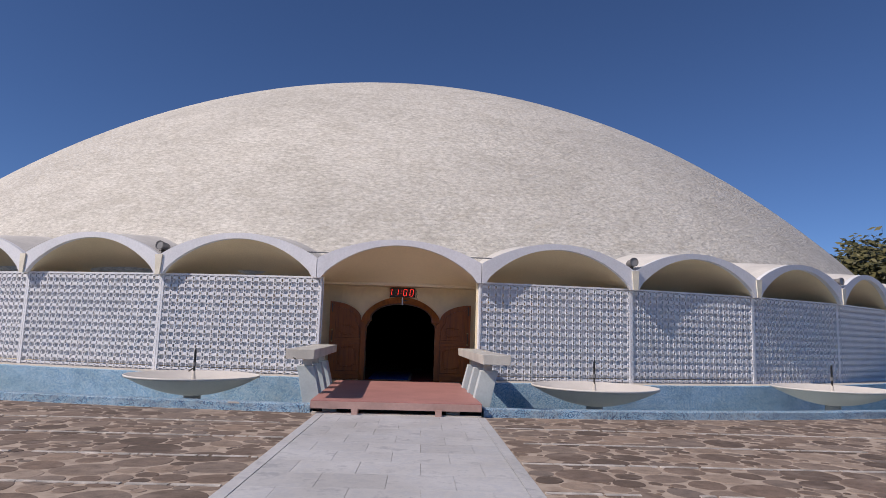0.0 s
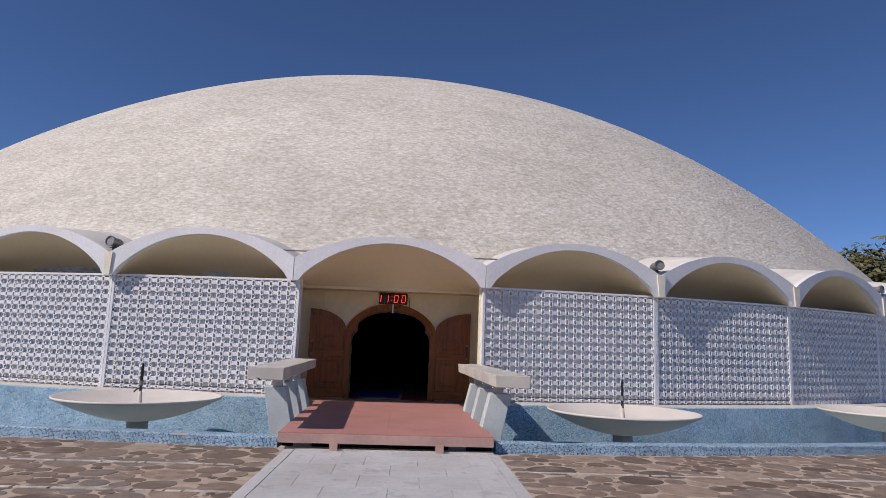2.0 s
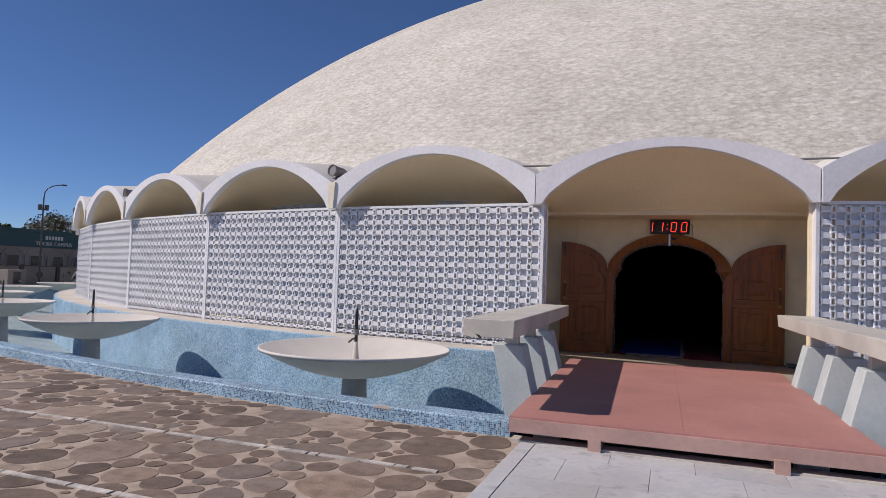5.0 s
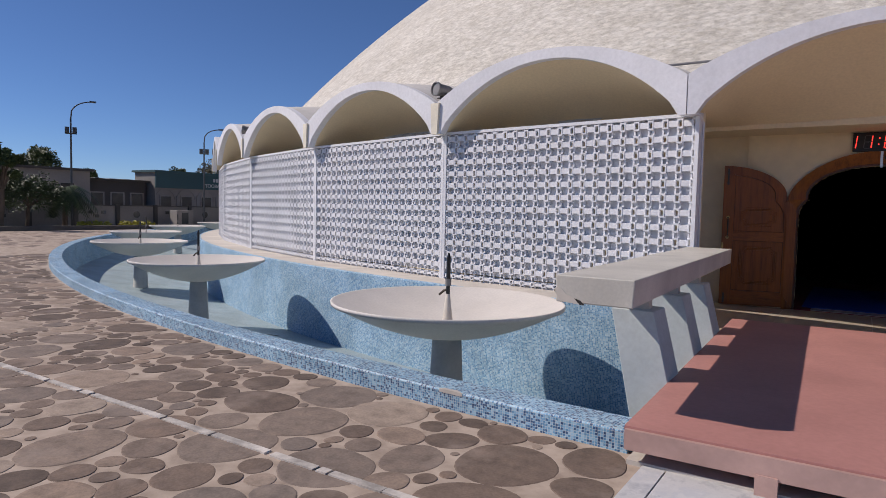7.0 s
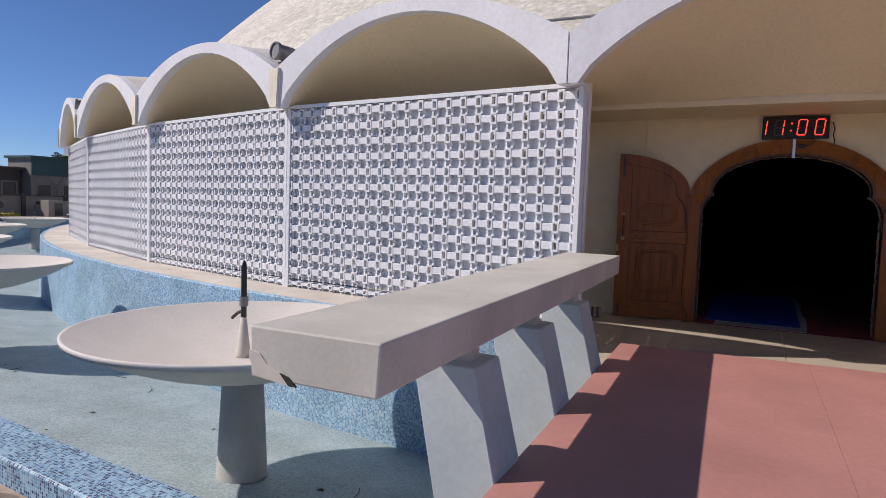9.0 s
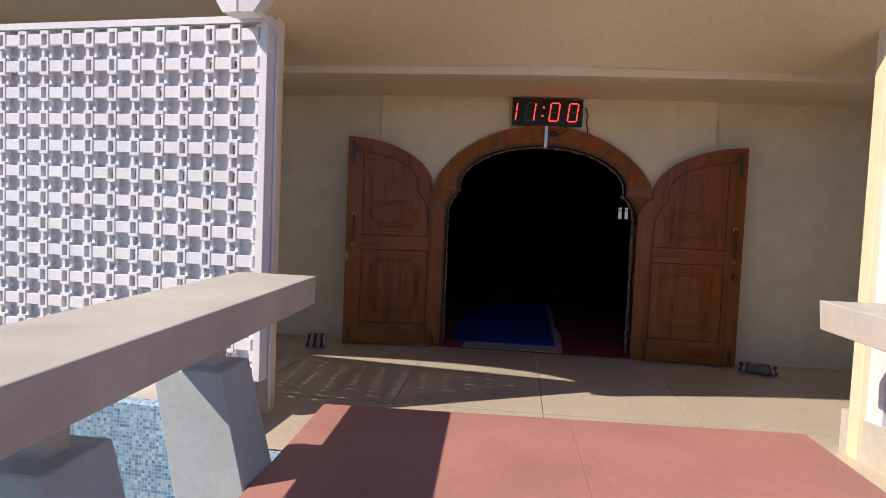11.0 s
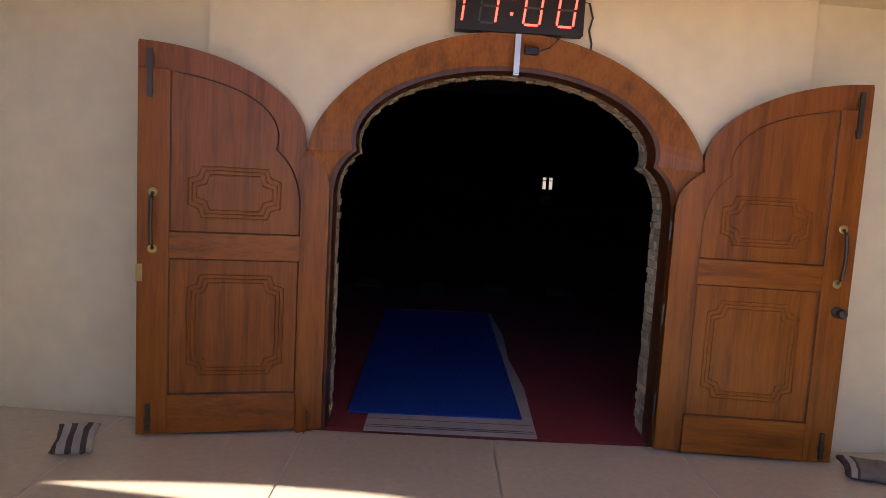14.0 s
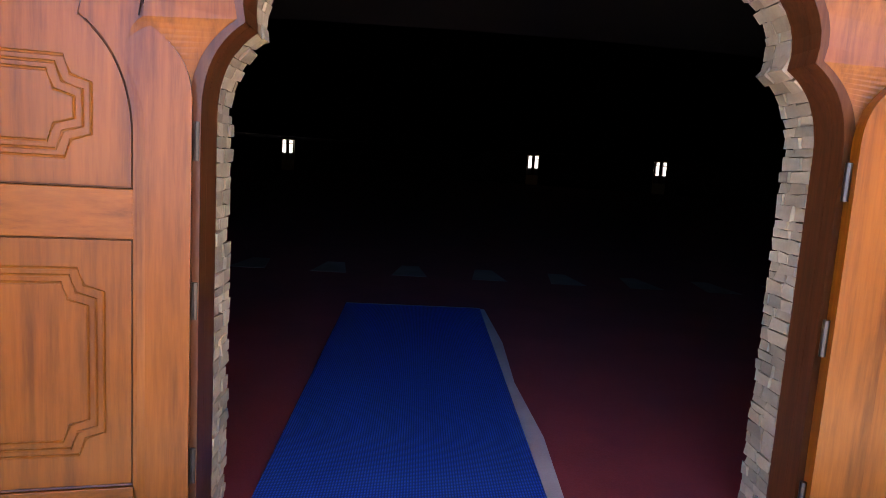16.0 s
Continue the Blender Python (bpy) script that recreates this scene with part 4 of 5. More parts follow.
build_bench("bench", 1.68, 1.52, 11.98, 16.60, 1, "long terrazzo slab bench on raking piers beside the bridge", False)


# ---- bowls standing in the pool ----
def build_bowl():
    b = thing("fountain_bowl", "wide shallow cement fountain bowl on a tapered stem, dry", "fountain bowl", at_ring(35.88, -6.65, Z_POOL), "fountain bowls round the pool")
    up = -Z_POOL
    steps = [k / 16 for k in range(17)]
    outer = [(1.335 * s, 0.392 * s ** 1.9) for s in steps]
    inner = [(1.322 * s, 0.165 + 0.262 * s ** 2.1) for s in reversed(steps)]
    line = outer + [(1.346, 0.388), (1.35, 0.428), (1.338, 0.434)] + inner
    part("bowl", lathe([(r, z + up) for r, z in line], 72), M_BOWL, b, "wide pale cement dish with a thin rim", smooth=True)
    part("stem", lathe([(0, 0), (0.215, 0), (0.212, 0.03), (0.168, up + 0.03), (0, up + 0.03)], 32), M_STEM, b, "tapered grey cement stem", smooth=True)
    part("nozzle_cone", lathe([(0, up + 0.15), (0.065, up + 0.16), (0.06, up + 0.2), (0.022, up + 0.52), (0, up + 0.53)], 20), M_LEDGE, b, "small cement cone", smooth=True)
    nozzle = part("nozzle_pipe", lathe([(0, up + 0.5), (0.024, up + 0.5), (0.024, up + 0.93), (0.008, up + 0.985), (0, up + 0.985)], 14), M_BLACK, b, "upright dark pipe")
    part("collar", lathe([(0.025, up + 0.6), (0.036, up + 0.6), (0.036, up + 0.68), (0.025, up + 0.68)], 14), M_GREY, nozzle)
    bm = bmesh.new()
    tube(bm, [(0, 0, up + 0.56), (-0.05, -0.02, up + 0.54), (-0.1, -0.04, up + 0.49)], 0.014, 8)
    part("valve_lever", bm, M_IRON, nozzle)
    return b


bowl = build_bowl()
for a in (6.9, -17.4, 17.1, -27.9, 27.6, -38.4, 38.1, -48.9, 48.6, -59.4, 59.1):
    copy_thing(bowl, at_ring(35.88, a, Z_POOL) @ pose(0, 0, 0, 0, 0, (a * 7) % 50) @ Matrix.Diagonal((0.91, 0.91, 1, 1) if a < -10 else (1, 1, 1, 1)))


# ---- floodlights in the valleys ----
def build_flood():
    f = thing("floodlight", "grey cylindrical floodlight in the valley between two arches", "floodlight", at_ring(R_FACE, -1.5 * STEP, 3.27), "floodlights along the arcade")
    bm = lathe([(0, -0.17), (0.085, -0.16), (0.1, -0.1), (0.1, 0.12), (0.118, 0.125), (0.118, 0.17), (0.1, 0.17), (0.095, 0.15)], 24)
    part("housing", bm, M_LAMPBODY, f, "grey metal drum", pose(0, 0.10, 0.19, 86, 0, -6), smooth=False)
    part("lens", lathe([(0, 0.152), (0.097, 0.15), (0.097, 0.14), (0, 0.14)], 24), M_LENS, f, "clouded glass", pose(0, 0.10, 0.19, 86, 0, -6))
    part("bracket", boxes((-0.03, 0.03, 0.06, 0.11, -0.06, 0.10), (-0.09, 0.09, 0.05, 0.12, 0.06, 0.075)), M_IRON, f)
    return f


flood = build_flood()
for k in (1.5, -3.5, 3.5, -5.5, 5.5):
    copy_thing(flood, at_ring(R_FACE, k * STEP, 3.27))

# ---- LED clock over the door ----
clock = thing("led_clock", "black LED wall clock showing 11:00 in red", "clock", pose(0.02, 19.5, 2.465))
part("case", boxes((-0.365, 0.365, 0.0, 0.075, 0.0, 0.275), bevel=0.006), M_BLACK, clock)


def digit(cx, on, w=0.092, h=0.185, left=True):
    z0, t, lean = 0.045, 0.011, 0.10
    segs = {"a": (0, h, w, h), "d": (0, 0, w, 0), "g": (0, h / 2, w, h / 2), "b": (w, h / 2, w, h), "c": (w, 0, w, h / 2), "e": (0, 0, 0, h / 2), "f": (0, h / 2, 0, h)}
    for key, (x0, y0, x1, y1) in segs.items():
        if not left and key not in "bc":
            continue
        bm = bmesh.new()
        if y0 == y1:
            box(bm, x0 + t * 0.8, x1 - t * 0.8, -0.004, 0.0, y0 - t / 2, y0 + t / 2)
        else:
            box(bm, x0 - t / 2, x0 + t / 2, -0.004, 0.0, y0 + t * 0.6, y1 - t * 0.6)
        for v in bm.verts:
            v.co.x += lean * v.co.z + cx - w / 2
            v.co.z += z0
        part("segment", bm, M_LED if key in on else M_OFFLED, clock)


digit(-0.375, "bc", left=False)
digit(-0.185, "bc")
digit(0.065, "abcdef")
digit(0.255, "abcdef")
for z in (0.1, 0.185):
    part("colon_dot", boxes((-0.058 + 0.1 * z - 0.008, -0.042 + 0.1 * z - 0.008, -0.004, 0.0, z - 0.008, z + 0.008)), M_LED, clock)
bm = bmesh.new()
tube(bm, [(0.365, 0.04, 0.2), (0.40, 0.05, 0.195), (0.425, 0.06, 0.12), (0.41, 0.065, 0.05), (0.43, 0.07, -0.02), (0.43, 0.075, -0.075)], 0.006, 6)
part("cable", bm, M_BLACK, clock, "thin black cable")
strap = thing("metal_strap", "white metal strap across the door casing", "strap", pose(0.02, 19.515, 2.262))
part("strap_bar", boxes((-0.016, 0.016, -0.006, 0.006, -0.02, 0.2), (-0.016, 0.016, 0.0, 0.08, -0.03, -0.021)), M_ALU, strap)
sensor = thing("cable_box", "small black cable box on the casing", "cable box", pose(0.10, 19.505, 2.37))
part("box_body", boxes((-0.04, 0.04, -0.012, 0.02, -0.02, 0.02), bevel=0.004), M_BLACK, sensor)
bm = bmesh.new()
tube(bm, [(0.04, 0, 0), (0.10, -0.01, 0.02), (0.15, 0, 0.075), (0.11, 0.01, 0.09)], 0.005, 6)
part("cable", bm, M_BLACK, sensor)
tagged(part("cable_trunking", boxes((-1.65, -0.372, 19.565, 19.579, 2.715, 2.735), (-0.40, -0.375, 19.56, 19.579, 2.44, 2.735)), M_WALL), "thin cream cable trunking on the wall", "trunking")


# ---- cloth door weights ----
def bundle(m, label, sx, sy, sz, stripes, lean):
    """A stuffed cloth pad with pinched corners, sewn from striped cloth."""
    b = thing("cloth_bundle", label, "cloth bundle", m, "cloth bundles beside the door")
    n, k0 = 15, 0
    edges = []
    for width, light in stripes:
        edges.append((k0, k0 + width, light))
        k0 += width

    def at(i, j, side):
        u, v = -1 + 2 * i / k0, -1 + 2 * j / n
        fat = max(0.0, (1 - u ** 4) * (1 - abs(v) ** 3)) ** 0.6
        p = Vector((u * sx / 2 * (1 - 0.12 * (1 - abs(v))), v * sy / 2 * (1 - 0.14 * (1 - abs(u))), 0))
        q = noise.noise(Vector((u * 2.3, v * 2.3, sx * 9)))
        z = sz * (0.5 + side * 0.5 * fat * (1 + 0.35 * q)) + lean * (v + 1) * sy / 2 + 0.012 * noise.noise(Vector((u * 5, v * 5, 3)))
        return Vector((p.x, p.y, max(0.001, z)))

    for i0, i1, light in edges:
        bm = bmesh.new()
        for side in (-1, 1):
            grid = [[bm.verts.new(at(i, j, side)) for j in range(n + 1)] for i in range(i0, i1 + 1)]
            for c0, c1 in zip(grid, grid[1:]):
                for j in range(n):
                    bm.faces.new((c0[j], c1[j], c1[j + 1], c0[j + 1]))
        bmesh.ops.remove_doubles(bm, verts=bm.verts, dist=0.0004)
        part("cloth_band", bm, M_CLOTHLIGHT if light == 1 else M_CLOTHDARK if light == 0 else M_CLOTHGREY, b, smooth=True)
    return b


bundle(pose(-2.26, 19.11, Z_PORCH, 0, 0, 12), "striped brown and grey cloth pad leaning on the wall", 0.21, 0.17, 0.07, ((3, 0), (4, 1), (3, 0), (4, 1), (3, 0), (3, 1)), 0.55)
bundle(pose(2.21, 19.29, Z_PORCH, 0, 0, -18), "flat grey cloth pad with striped border on the porch floor", 0.36, 0.24, 0.07, ((2, 0), (2, 1), (1, 0), (13, 2), (1, 0), (2, 1), (2, 0)), 0.1)

# ---- mat and sheet inside ----
tagged(part("floor_sheet", slab([(-0.77, 19.60), (0.31, 19.60), (0.36, 20.6), (0.33, 21.4), (0.37, 22.3), (0.34, 23.42), (-0.75, 23.4)], 0.052, 0.057), M_SHEET), "thin grey cloth sheet spread under the mat", "sheet")
for k, y in enumerate((19.66, 19.69, 19.80)):
    tagged(part("sheet_stripe", boxes((-0.765, 0.305, y, y + 0.008, 0.0575, 0.0585)), M_STRIPE if k == 2 else M_IRON), "woven stripe across the grey sheet", "stripe")
n = Net("blue_plastic_weave")
w1 = n.node("ShaderNodeTexWave")
w1.inputs["Scale"].default_value = 26
n.link(n.where(), w1.inputs["Vector"])
w2 = n.node("ShaderNodeTexWave")
w2.bands_direction = "Y"
w2.inputs["Scale"].default_value = 26
n.link(n.where(), w2.inputs["Vector"])
weave = n.math("MULTIPLY", w1.outputs["Fac"], w2.outputs["Fac"])
n.bump(weave, 0.6, 0.003)
M_MAT = n.done(n.ramp(weave, [(0.0, (0.004, 0.028, 0.20)), (0.7, (0.014, 0.115, 0.64))]), 0.5)
tagged(part("floor_mat", slab([(-0.905, 19.88), (0.255, 19.90), (0.295, 23.40), (-0.94, 23.34)], 0.0595, 0.066), M_MAT), "bright blue woven plastic floor mat", "mat")
tagged(part("mat_edge", slab([(-0.94, 23.345), (0.30, 23.405), (0.30, 23.43), (-0.94, 23.37)], 0.0595, 0.066), M_SHEET), "pale hem at the mat's far end", "hem")
for k in range(-6, 14):
    x = k * 0.95 - 0.6
    tagged(part("carpet_motif", slab([(x, 25.0), (x + 0.42, 25.0), (x + 0.32, 25.75), (x + 0.1, 25.75)], 0.051, 0.054), M_CARPETBAND), "pale woven motif in the red carpet", "carpet motif", "motifs of the carpet border")
standby = thing("standby_light", "tiny red standby light on a dark pole in the hall", "indicator light", pose(-1.25, 79.9, 0.05))
part("pole", boxes((-0.02, 0.02, -0.02, 0.02, 0, 5.4)), M_INSIDE, standby)
part("led", lathe([(0, 5.4), (0.035, 5.43), (0, 5.46)], 10), M_LED, standby)
jamb_stones()
# a mended spot on the kerb's edge
patch_ob = part("kerb_patch", slab([(-0.10, -0.003), (-0.06, -0.006), (0.02, -0.004), (0.11, -0.003), (0.08, 0.022), (0.04, 0.04), (-0.03, 0.022), (-0.07, 0.034)], 0.118, 0.1455, 0.003), M_LEDGE, None, "sandy mortar patch on the mosaic kerb edge", at_ring(R_KERB, -4.02))
tagged(patch_ob, category="mortar patch", kind="structure")


# ---- plaza: porch tiles, marble path, strips, stones ----
porch = thing("porch_tiles", "large cream polished tiles on the porch floor", "tiles", pose(0, 0, Z_PORCH), kind="structure")
tile_mesh = mesh_of("tile", boxes((-0.568, 0.568, -0.568, 0.568, -0.012, 0.0)), M_PORCH)
for i in range(-4, 5):
    for j in range(0, 3):
        p = Vector((i * 1.143 + 0.02 + 0.5715, 16.86 + j * 1.143, 0))
        if all(30.58 < (Vector((p.x + sx * 0.57, p.y + sy * 0.57, 0)) - Vector((0, CY, 0))).length < 33.86 for sx in (-1, 1) for sy in (-1, 1)):
            share("tile", tile_mesh, porch, pose(p.x, p.y, 0))
        else:
            # cut the tile to the curved walls
            bm = bmesh.new()
            n = 6
            grid = {}
            for a in range(n + 1):
                for b in range(n + 1):
                    q = Vector((p.x - 0.568 + 1.136 * a / n, p.y - 0.568 + 1.136 * b / n, 0))
                    r = math.hypot(q.x, q.y - CY)
                    grid[a, b] = (q, r)
            vs = {k: bm.verts.new((ring(min(max(r, 30.57), 33.85), math.degrees(math.atan2(q.x, CY - q.y))))) for k, (q, r) in grid.items()}
            for a in range(n):
                for b in range(n):
                    if any(30.57 < grid[k][1] < 33.85 for k in ((a, b), (a + 1, b), (a, b + 1), (a + 1, b + 1))):
                        bm.faces.new((vs[a, b], vs[a + 1, b], vs[a + 1, b + 1], vs[a, b + 1]))
            bmesh.ops.delete(bm, geom=[v for v in bm.verts if not v.link_faces], context="VERTS")
            if bm.faces:
                part("tile", bm, M_PORCH, porch)
            else:
                bm.free()

path = thing("marble_path", "path of grey-veined white marble slabs", "path", pose(0, 0, 0), kind="structure")
PX0, PX1 = -1.17, 1.74
slabs = [mesh_of("slab", boxes((-w / 2 + 0.0015, w / 2 - 0.0015, -0.3035, 0.3035, 0, 0.014), bevel=0.002), M_PATH) for w in (0.66, 0.33)]
row = 0
y = -3.0
while y < 11.9:
    x = PX0 + 0.135
    first = row % 2
    cells = ([0.33] if first else []) + [0.66] * 8
    for w in cells:
        if x >= PX1 - 0.16:
            break
        w = 0.33 if PX1 - 0.135 - x < 0.6 else w
        share("slab", slabs[0 if w > 0.5 else 1], path, pose(x + w / 2, y + 0.305, 0))
        x += w
    y += 0.61
    row += 1
for x in (PX0, PX1 - 0.13):
    part("border", boxes((x, x + 0.13, -3.0, 11.99, 0, 0.018)), M_PATH, path, "marble border strip")

STRIPS = [12.22 - 1.36 * k for k in range(1, 11)]
rng = random.Random(11)
for k, y in enumerate(STRIPS):
    strip = thing("marble_strip", "broken white marble strip marking a prayer row", "marble strip", pose(0, y, 0), "white prayer-row strips", kind="structure")
    for x0, x1 in ((-30, PX0 - 0.03), (PX1 + 0.03, 30)):
        line_bm = bmesh.new()
        x = x0
        while x < x1 - 0.05:
            w = min(rng.uniform(0.08, 0.6), x1 - x)
            if rng.random() > 0.09 and math.hypot(x, y - CY) > kerb_radius(x, y) + 0.05 and math.hypot(x + w, y - CY) > kerb_radius(x + w, y) + 0.05:
                t = rng.uniform(-0.008, 0.008)
                box(line_bm, x, x + w - rng.uniform(0.0, 0.05), t - 0.03, t + rng.uniform(0.02, 0.032), 0, 0.0125)
            x += w
        if line_bm.faces:
            part("strip_piece", line_bm, M_LINE, strip)
        else:
            line_bm.free()

# round stones, jostled until they lie side by side
gen = np.random.default_rng(21)
area_x, area_y0, area_y1 = 19.0, -2.5, 20.0


def keep_out(p, r):
    """Moves stones off the pool and the path."""
    d = p - np.array((0.0, CY))
    dist = np.hypot(d[:, 0], d[:, 1])
    low = kerb_radius(p[:, 0], p[:, 1]) + 0.015 + r * 0.97
    k = np.where(dist < low, low / dist, 1.0)[:, None]
    p = np.array((0.0, CY)) + d * k
    mid = (PX0 + PX1) / 2
    half = (PX1 - PX0) / 2 + 0.015 + r * 0.97
    off = p[:, 0] - mid
    inside = np.abs(off) < half
    p[inside, 0] = mid + np.where(off[inside] < 0, -1, 1) * half[inside]
    return p


probe = np.column_stack((gen.uniform(-area_x, area_x, 20000), gen.uniform(area_y0, area_y1, 20000)))
open_share = np.mean((np.hypot(probe[:, 0], probe[:, 1] - CY) > kerb_radius(probe[:, 0], probe[:, 1])) & ((probe[:, 0] < PX0) | (probe[:, 0] > PX1)))
sizes = []
want = 0.0
while want < 0.86 * open_share * 2 * area_x * (area_y1 - area_y0):
    r = float(np.clip(gen.lognormal(-1.90, 0.46), 0.055, 0.31))
    sizes.append(r)
    want += math.pi * r * r
sizes = np.array(sizes)
spots = []
while len(spots) < len(sizes):
    x, y = gen.uniform(-area_x, area_x), gen.uniform(area_y0, area_y1)
    if math.hypot(x, y - CY) > kerb_radius(x, y) and not PX0 < x < PX1:
        spots.append((x, y))
spots = np.array(spots)
for turn in range(90):
    if turn % 6 == 0:
        order = np.argsort(spots[:, 0])
        sizes, spots = sizes[order], spots[order]
        pairs = []
        for k in range(1, len(sizes)):
            near = np.nonzero(spots[k:, 0] - spots[:-k, 0] < 0.9)[0]
            if len(near) == 0:
                break
            near = near[np.abs(spots[near + k, 1] - spots[near, 1]) < 0.9]
            pairs.append(np.column_stack((near, near + k)))
        pairs = np.concatenate(pairs)
    d = spots[pairs[:, 1]] - spots[pairs[:, 0]]
    dist = np.maximum(np.hypot(d[:, 0], d[:, 1]), 1e-4)
    over = sizes[pairs[:, 0]] + sizes[pairs[:, 1]] + 0.012 - dist
    push = np.where(over > 0, over, 0)[:, None] * d / dist[:, None] * 0.32
    np.add.at(spots, pairs[:, 1], push)
    np.add.at(spots, pairs[:, 0], -push)
    spots = keep_out(spots, sizes)
    spots[:, 0] = np.clip(spots[:, 0], -area_x, area_x)
    spots[:, 1] = np.clip(spots[:, 1], area_y0, area_y1)
over = np.zeros(len(sizes))
d = spots[pairs[:, 1]] - spots[pairs[:, 0]]
gap = sizes[pairs[:, 0]] + sizes[pairs[:, 1]] - np.hypot(d[:, 0], d[:, 1])
np.maximum.at(over, pairs[:, 0], gap)
np.maximum.at(over, pairs[:, 1], gap)
sizes = np.maximum(sizes - np.maximum(over, 0) * 0.5 - 0.004, 0.03)


def in_plaza(x, y, r):
    return math.hypot(x, y - CY) > kerb_radius(x, y) + r * 0.8 and not PX0 - r * 0.8 < x < PX1 + r * 0.8 and math.hypot(x, y - 14) < 22.3


placed = [(float(x), float(y), float(r)) for (x, y), r in zip(spots, sizes) if in_plaza(x, y, r)]
# small stones fill the gaps that are left
cells = {}
for p in placed:
    cells.setdefault((int(p[0] // 0.5), int(p[1] // 0.5)), []).append(p)
fill = gen.uniform((-14, area_y0), (14, 16), (26000, 2))
for x, y in fill:
    x, y = float(x), float(y)
    cx, cy = int(x // 0.5), int(y // 0.5)
    free = 0.11
    for i in (-1, 0, 1):
        for j in (-1, 0, 1):
            for p in cells.get((cx + i, cy + j), ()):
                free = min(free, math.hypot(p[0] - x, p[1] - y) - p[2])
        if free < 0.03:
            break
    r = (free - 0.008) * 0.94
    if r > 0.024 and in_plaza(x, y, r * 1.4):
        placed.append((x, y, r))
        cells.setdefault((cx, cy), []).append((x, y, r))
rng = random.Random(8)

STONE_MESHES = []
for k in range(10):
    bm = bmesh.new()
    nn = 26
    squash = rng.uniform(0.84, 1.0)
    p2, p3, p5 = (rng.uniform(0, 6.28) for _ in range(3))
    wob = [1 + 0.035 * math.sin(2 * 6.283 * i / nn + p2) + 0.028 * math.sin(3 * 6.283 * i / nn + p3) + 0.012 * math.sin(5 * 6.283 * i / nn + p5) for i in range(nn)]
    rows = []
    for rr, z in ((1.0, 0.0), (0.975, 0.8), (0.9, 1.0)):
        rows.append([bm.verts.new((rr * wob[i] * math.cos(2 * math.pi * i / nn), rr * squash * wob[i] * math.sin(2 * math.pi * i / nn), z)) for i in range(nn)])
    for a, b in zip(rows, rows[1:]):
        for i in range(nn):
            bm.faces.new((a[i], a[(i + 1) % nn], b[(i + 1) % nn], b[i]))
    bm.faces.new(rows[-1])
    STONE_MESHES.append(mesh_of("paving_stone", bm, M_STONE))

paving = thing("stone_paving", "round brown paving stones set in sandy mortar", "paving", pose(0, 0, 0), kind="structure")
placed.sort(key=lambda p: (math.hypot(p[0] + 2.6, (p[1] - 10.2) * 1.2) if p[2] > 0.06 else 99))
for x, y, r in placed[:300]:
    share("paving_stone", STONE_MESHES[rng.randrange(10)], paving, pose(x, y, 0, 0, 0, rng.uniform(0, 360)) @ Matrix.Diagonal((r * 1.065, r * 1.065, rng.uniform(0.003, 0.006), 1)))
shapes = []
for me in STONE_MESHES:
    shapes.append(([v.co.copy() for v in me.vertices], [list(p.vertices) for p in me.polygons]))
vv, ff = [], []
for x, y, r in placed[300:]:
    verts, faces = shapes[rng.randrange(10)]
    a, h = rng.uniform(0, 6.28), rng.uniform(0.003, 0.006)
    c, s = math.cos(a) * r * 1.065, math.sin(a) * r * 1.065
    n = len(vv)
    vv += [(x + c * p.x - s * p.y, y + s * p.x + c * p.y, p.z * h) for p in verts]
    ff += [[n + i for i in f] for f in faces]
me = bpy.data.meshes.new("stones_beyond")
me.from_pydata(vv, [], ff)
me.materials.append(M_STONEFAR)
tagged(share("stones_beyond", me, paving, Matrix()), "round brown stones", kind="stuff")


# dry twigs and leaves on the pool floor
rng = random.Random(77)
for k in range(26):
    a, r = rng.uniform(-16, -2.4), rng.uniform(34.6, 37.3)
    z = float(np.interp(r, (33.4, 34.9, 35.9, 36.9, 37.9), (-1.19, -1.0, Z_POOL, -0.75, -0.63)))
    bm = bmesh.new()
    if k % 3:
        s = rng.uniform(0.02, 0.045)
        q = [bm.verts.new(p) for p in ((-s, 0, 0.003), (0, s * 0.45, 0.012), (s, 0, 0.004), (0, -s * 0.45, 0.01))]
        bm.faces.new(q)
        bmesh.ops.solidify(bm, geom=list(bm.faces), thickness=0.002)
        tagged(part("dry_leaf", bm, M_TRUNK, None, m=at_ring(r, a, z) @ pose(0, 0, 0, 0, 0, rng.uniform(0, 360))), "small dry brown leaf on the pool floor", "leaf", "dry leaves in the pool")
    else:
        l = rng.uniform(0.08, 0.2)
        tube(bm, [(-l, 0, 0.006), (0, l * 0.15, 0.012), (l, -l * 0.1, 0.006)], 0.004, 5)
        tagged(part("twig", bm, M_TRUNK, None, m=at_ring(r, a, z) @ pose(0, 0, 0, 0, 0, rng.uniform(0, 360))), "thin dry twig on the pool floor", "twig", "twigs in the pool")


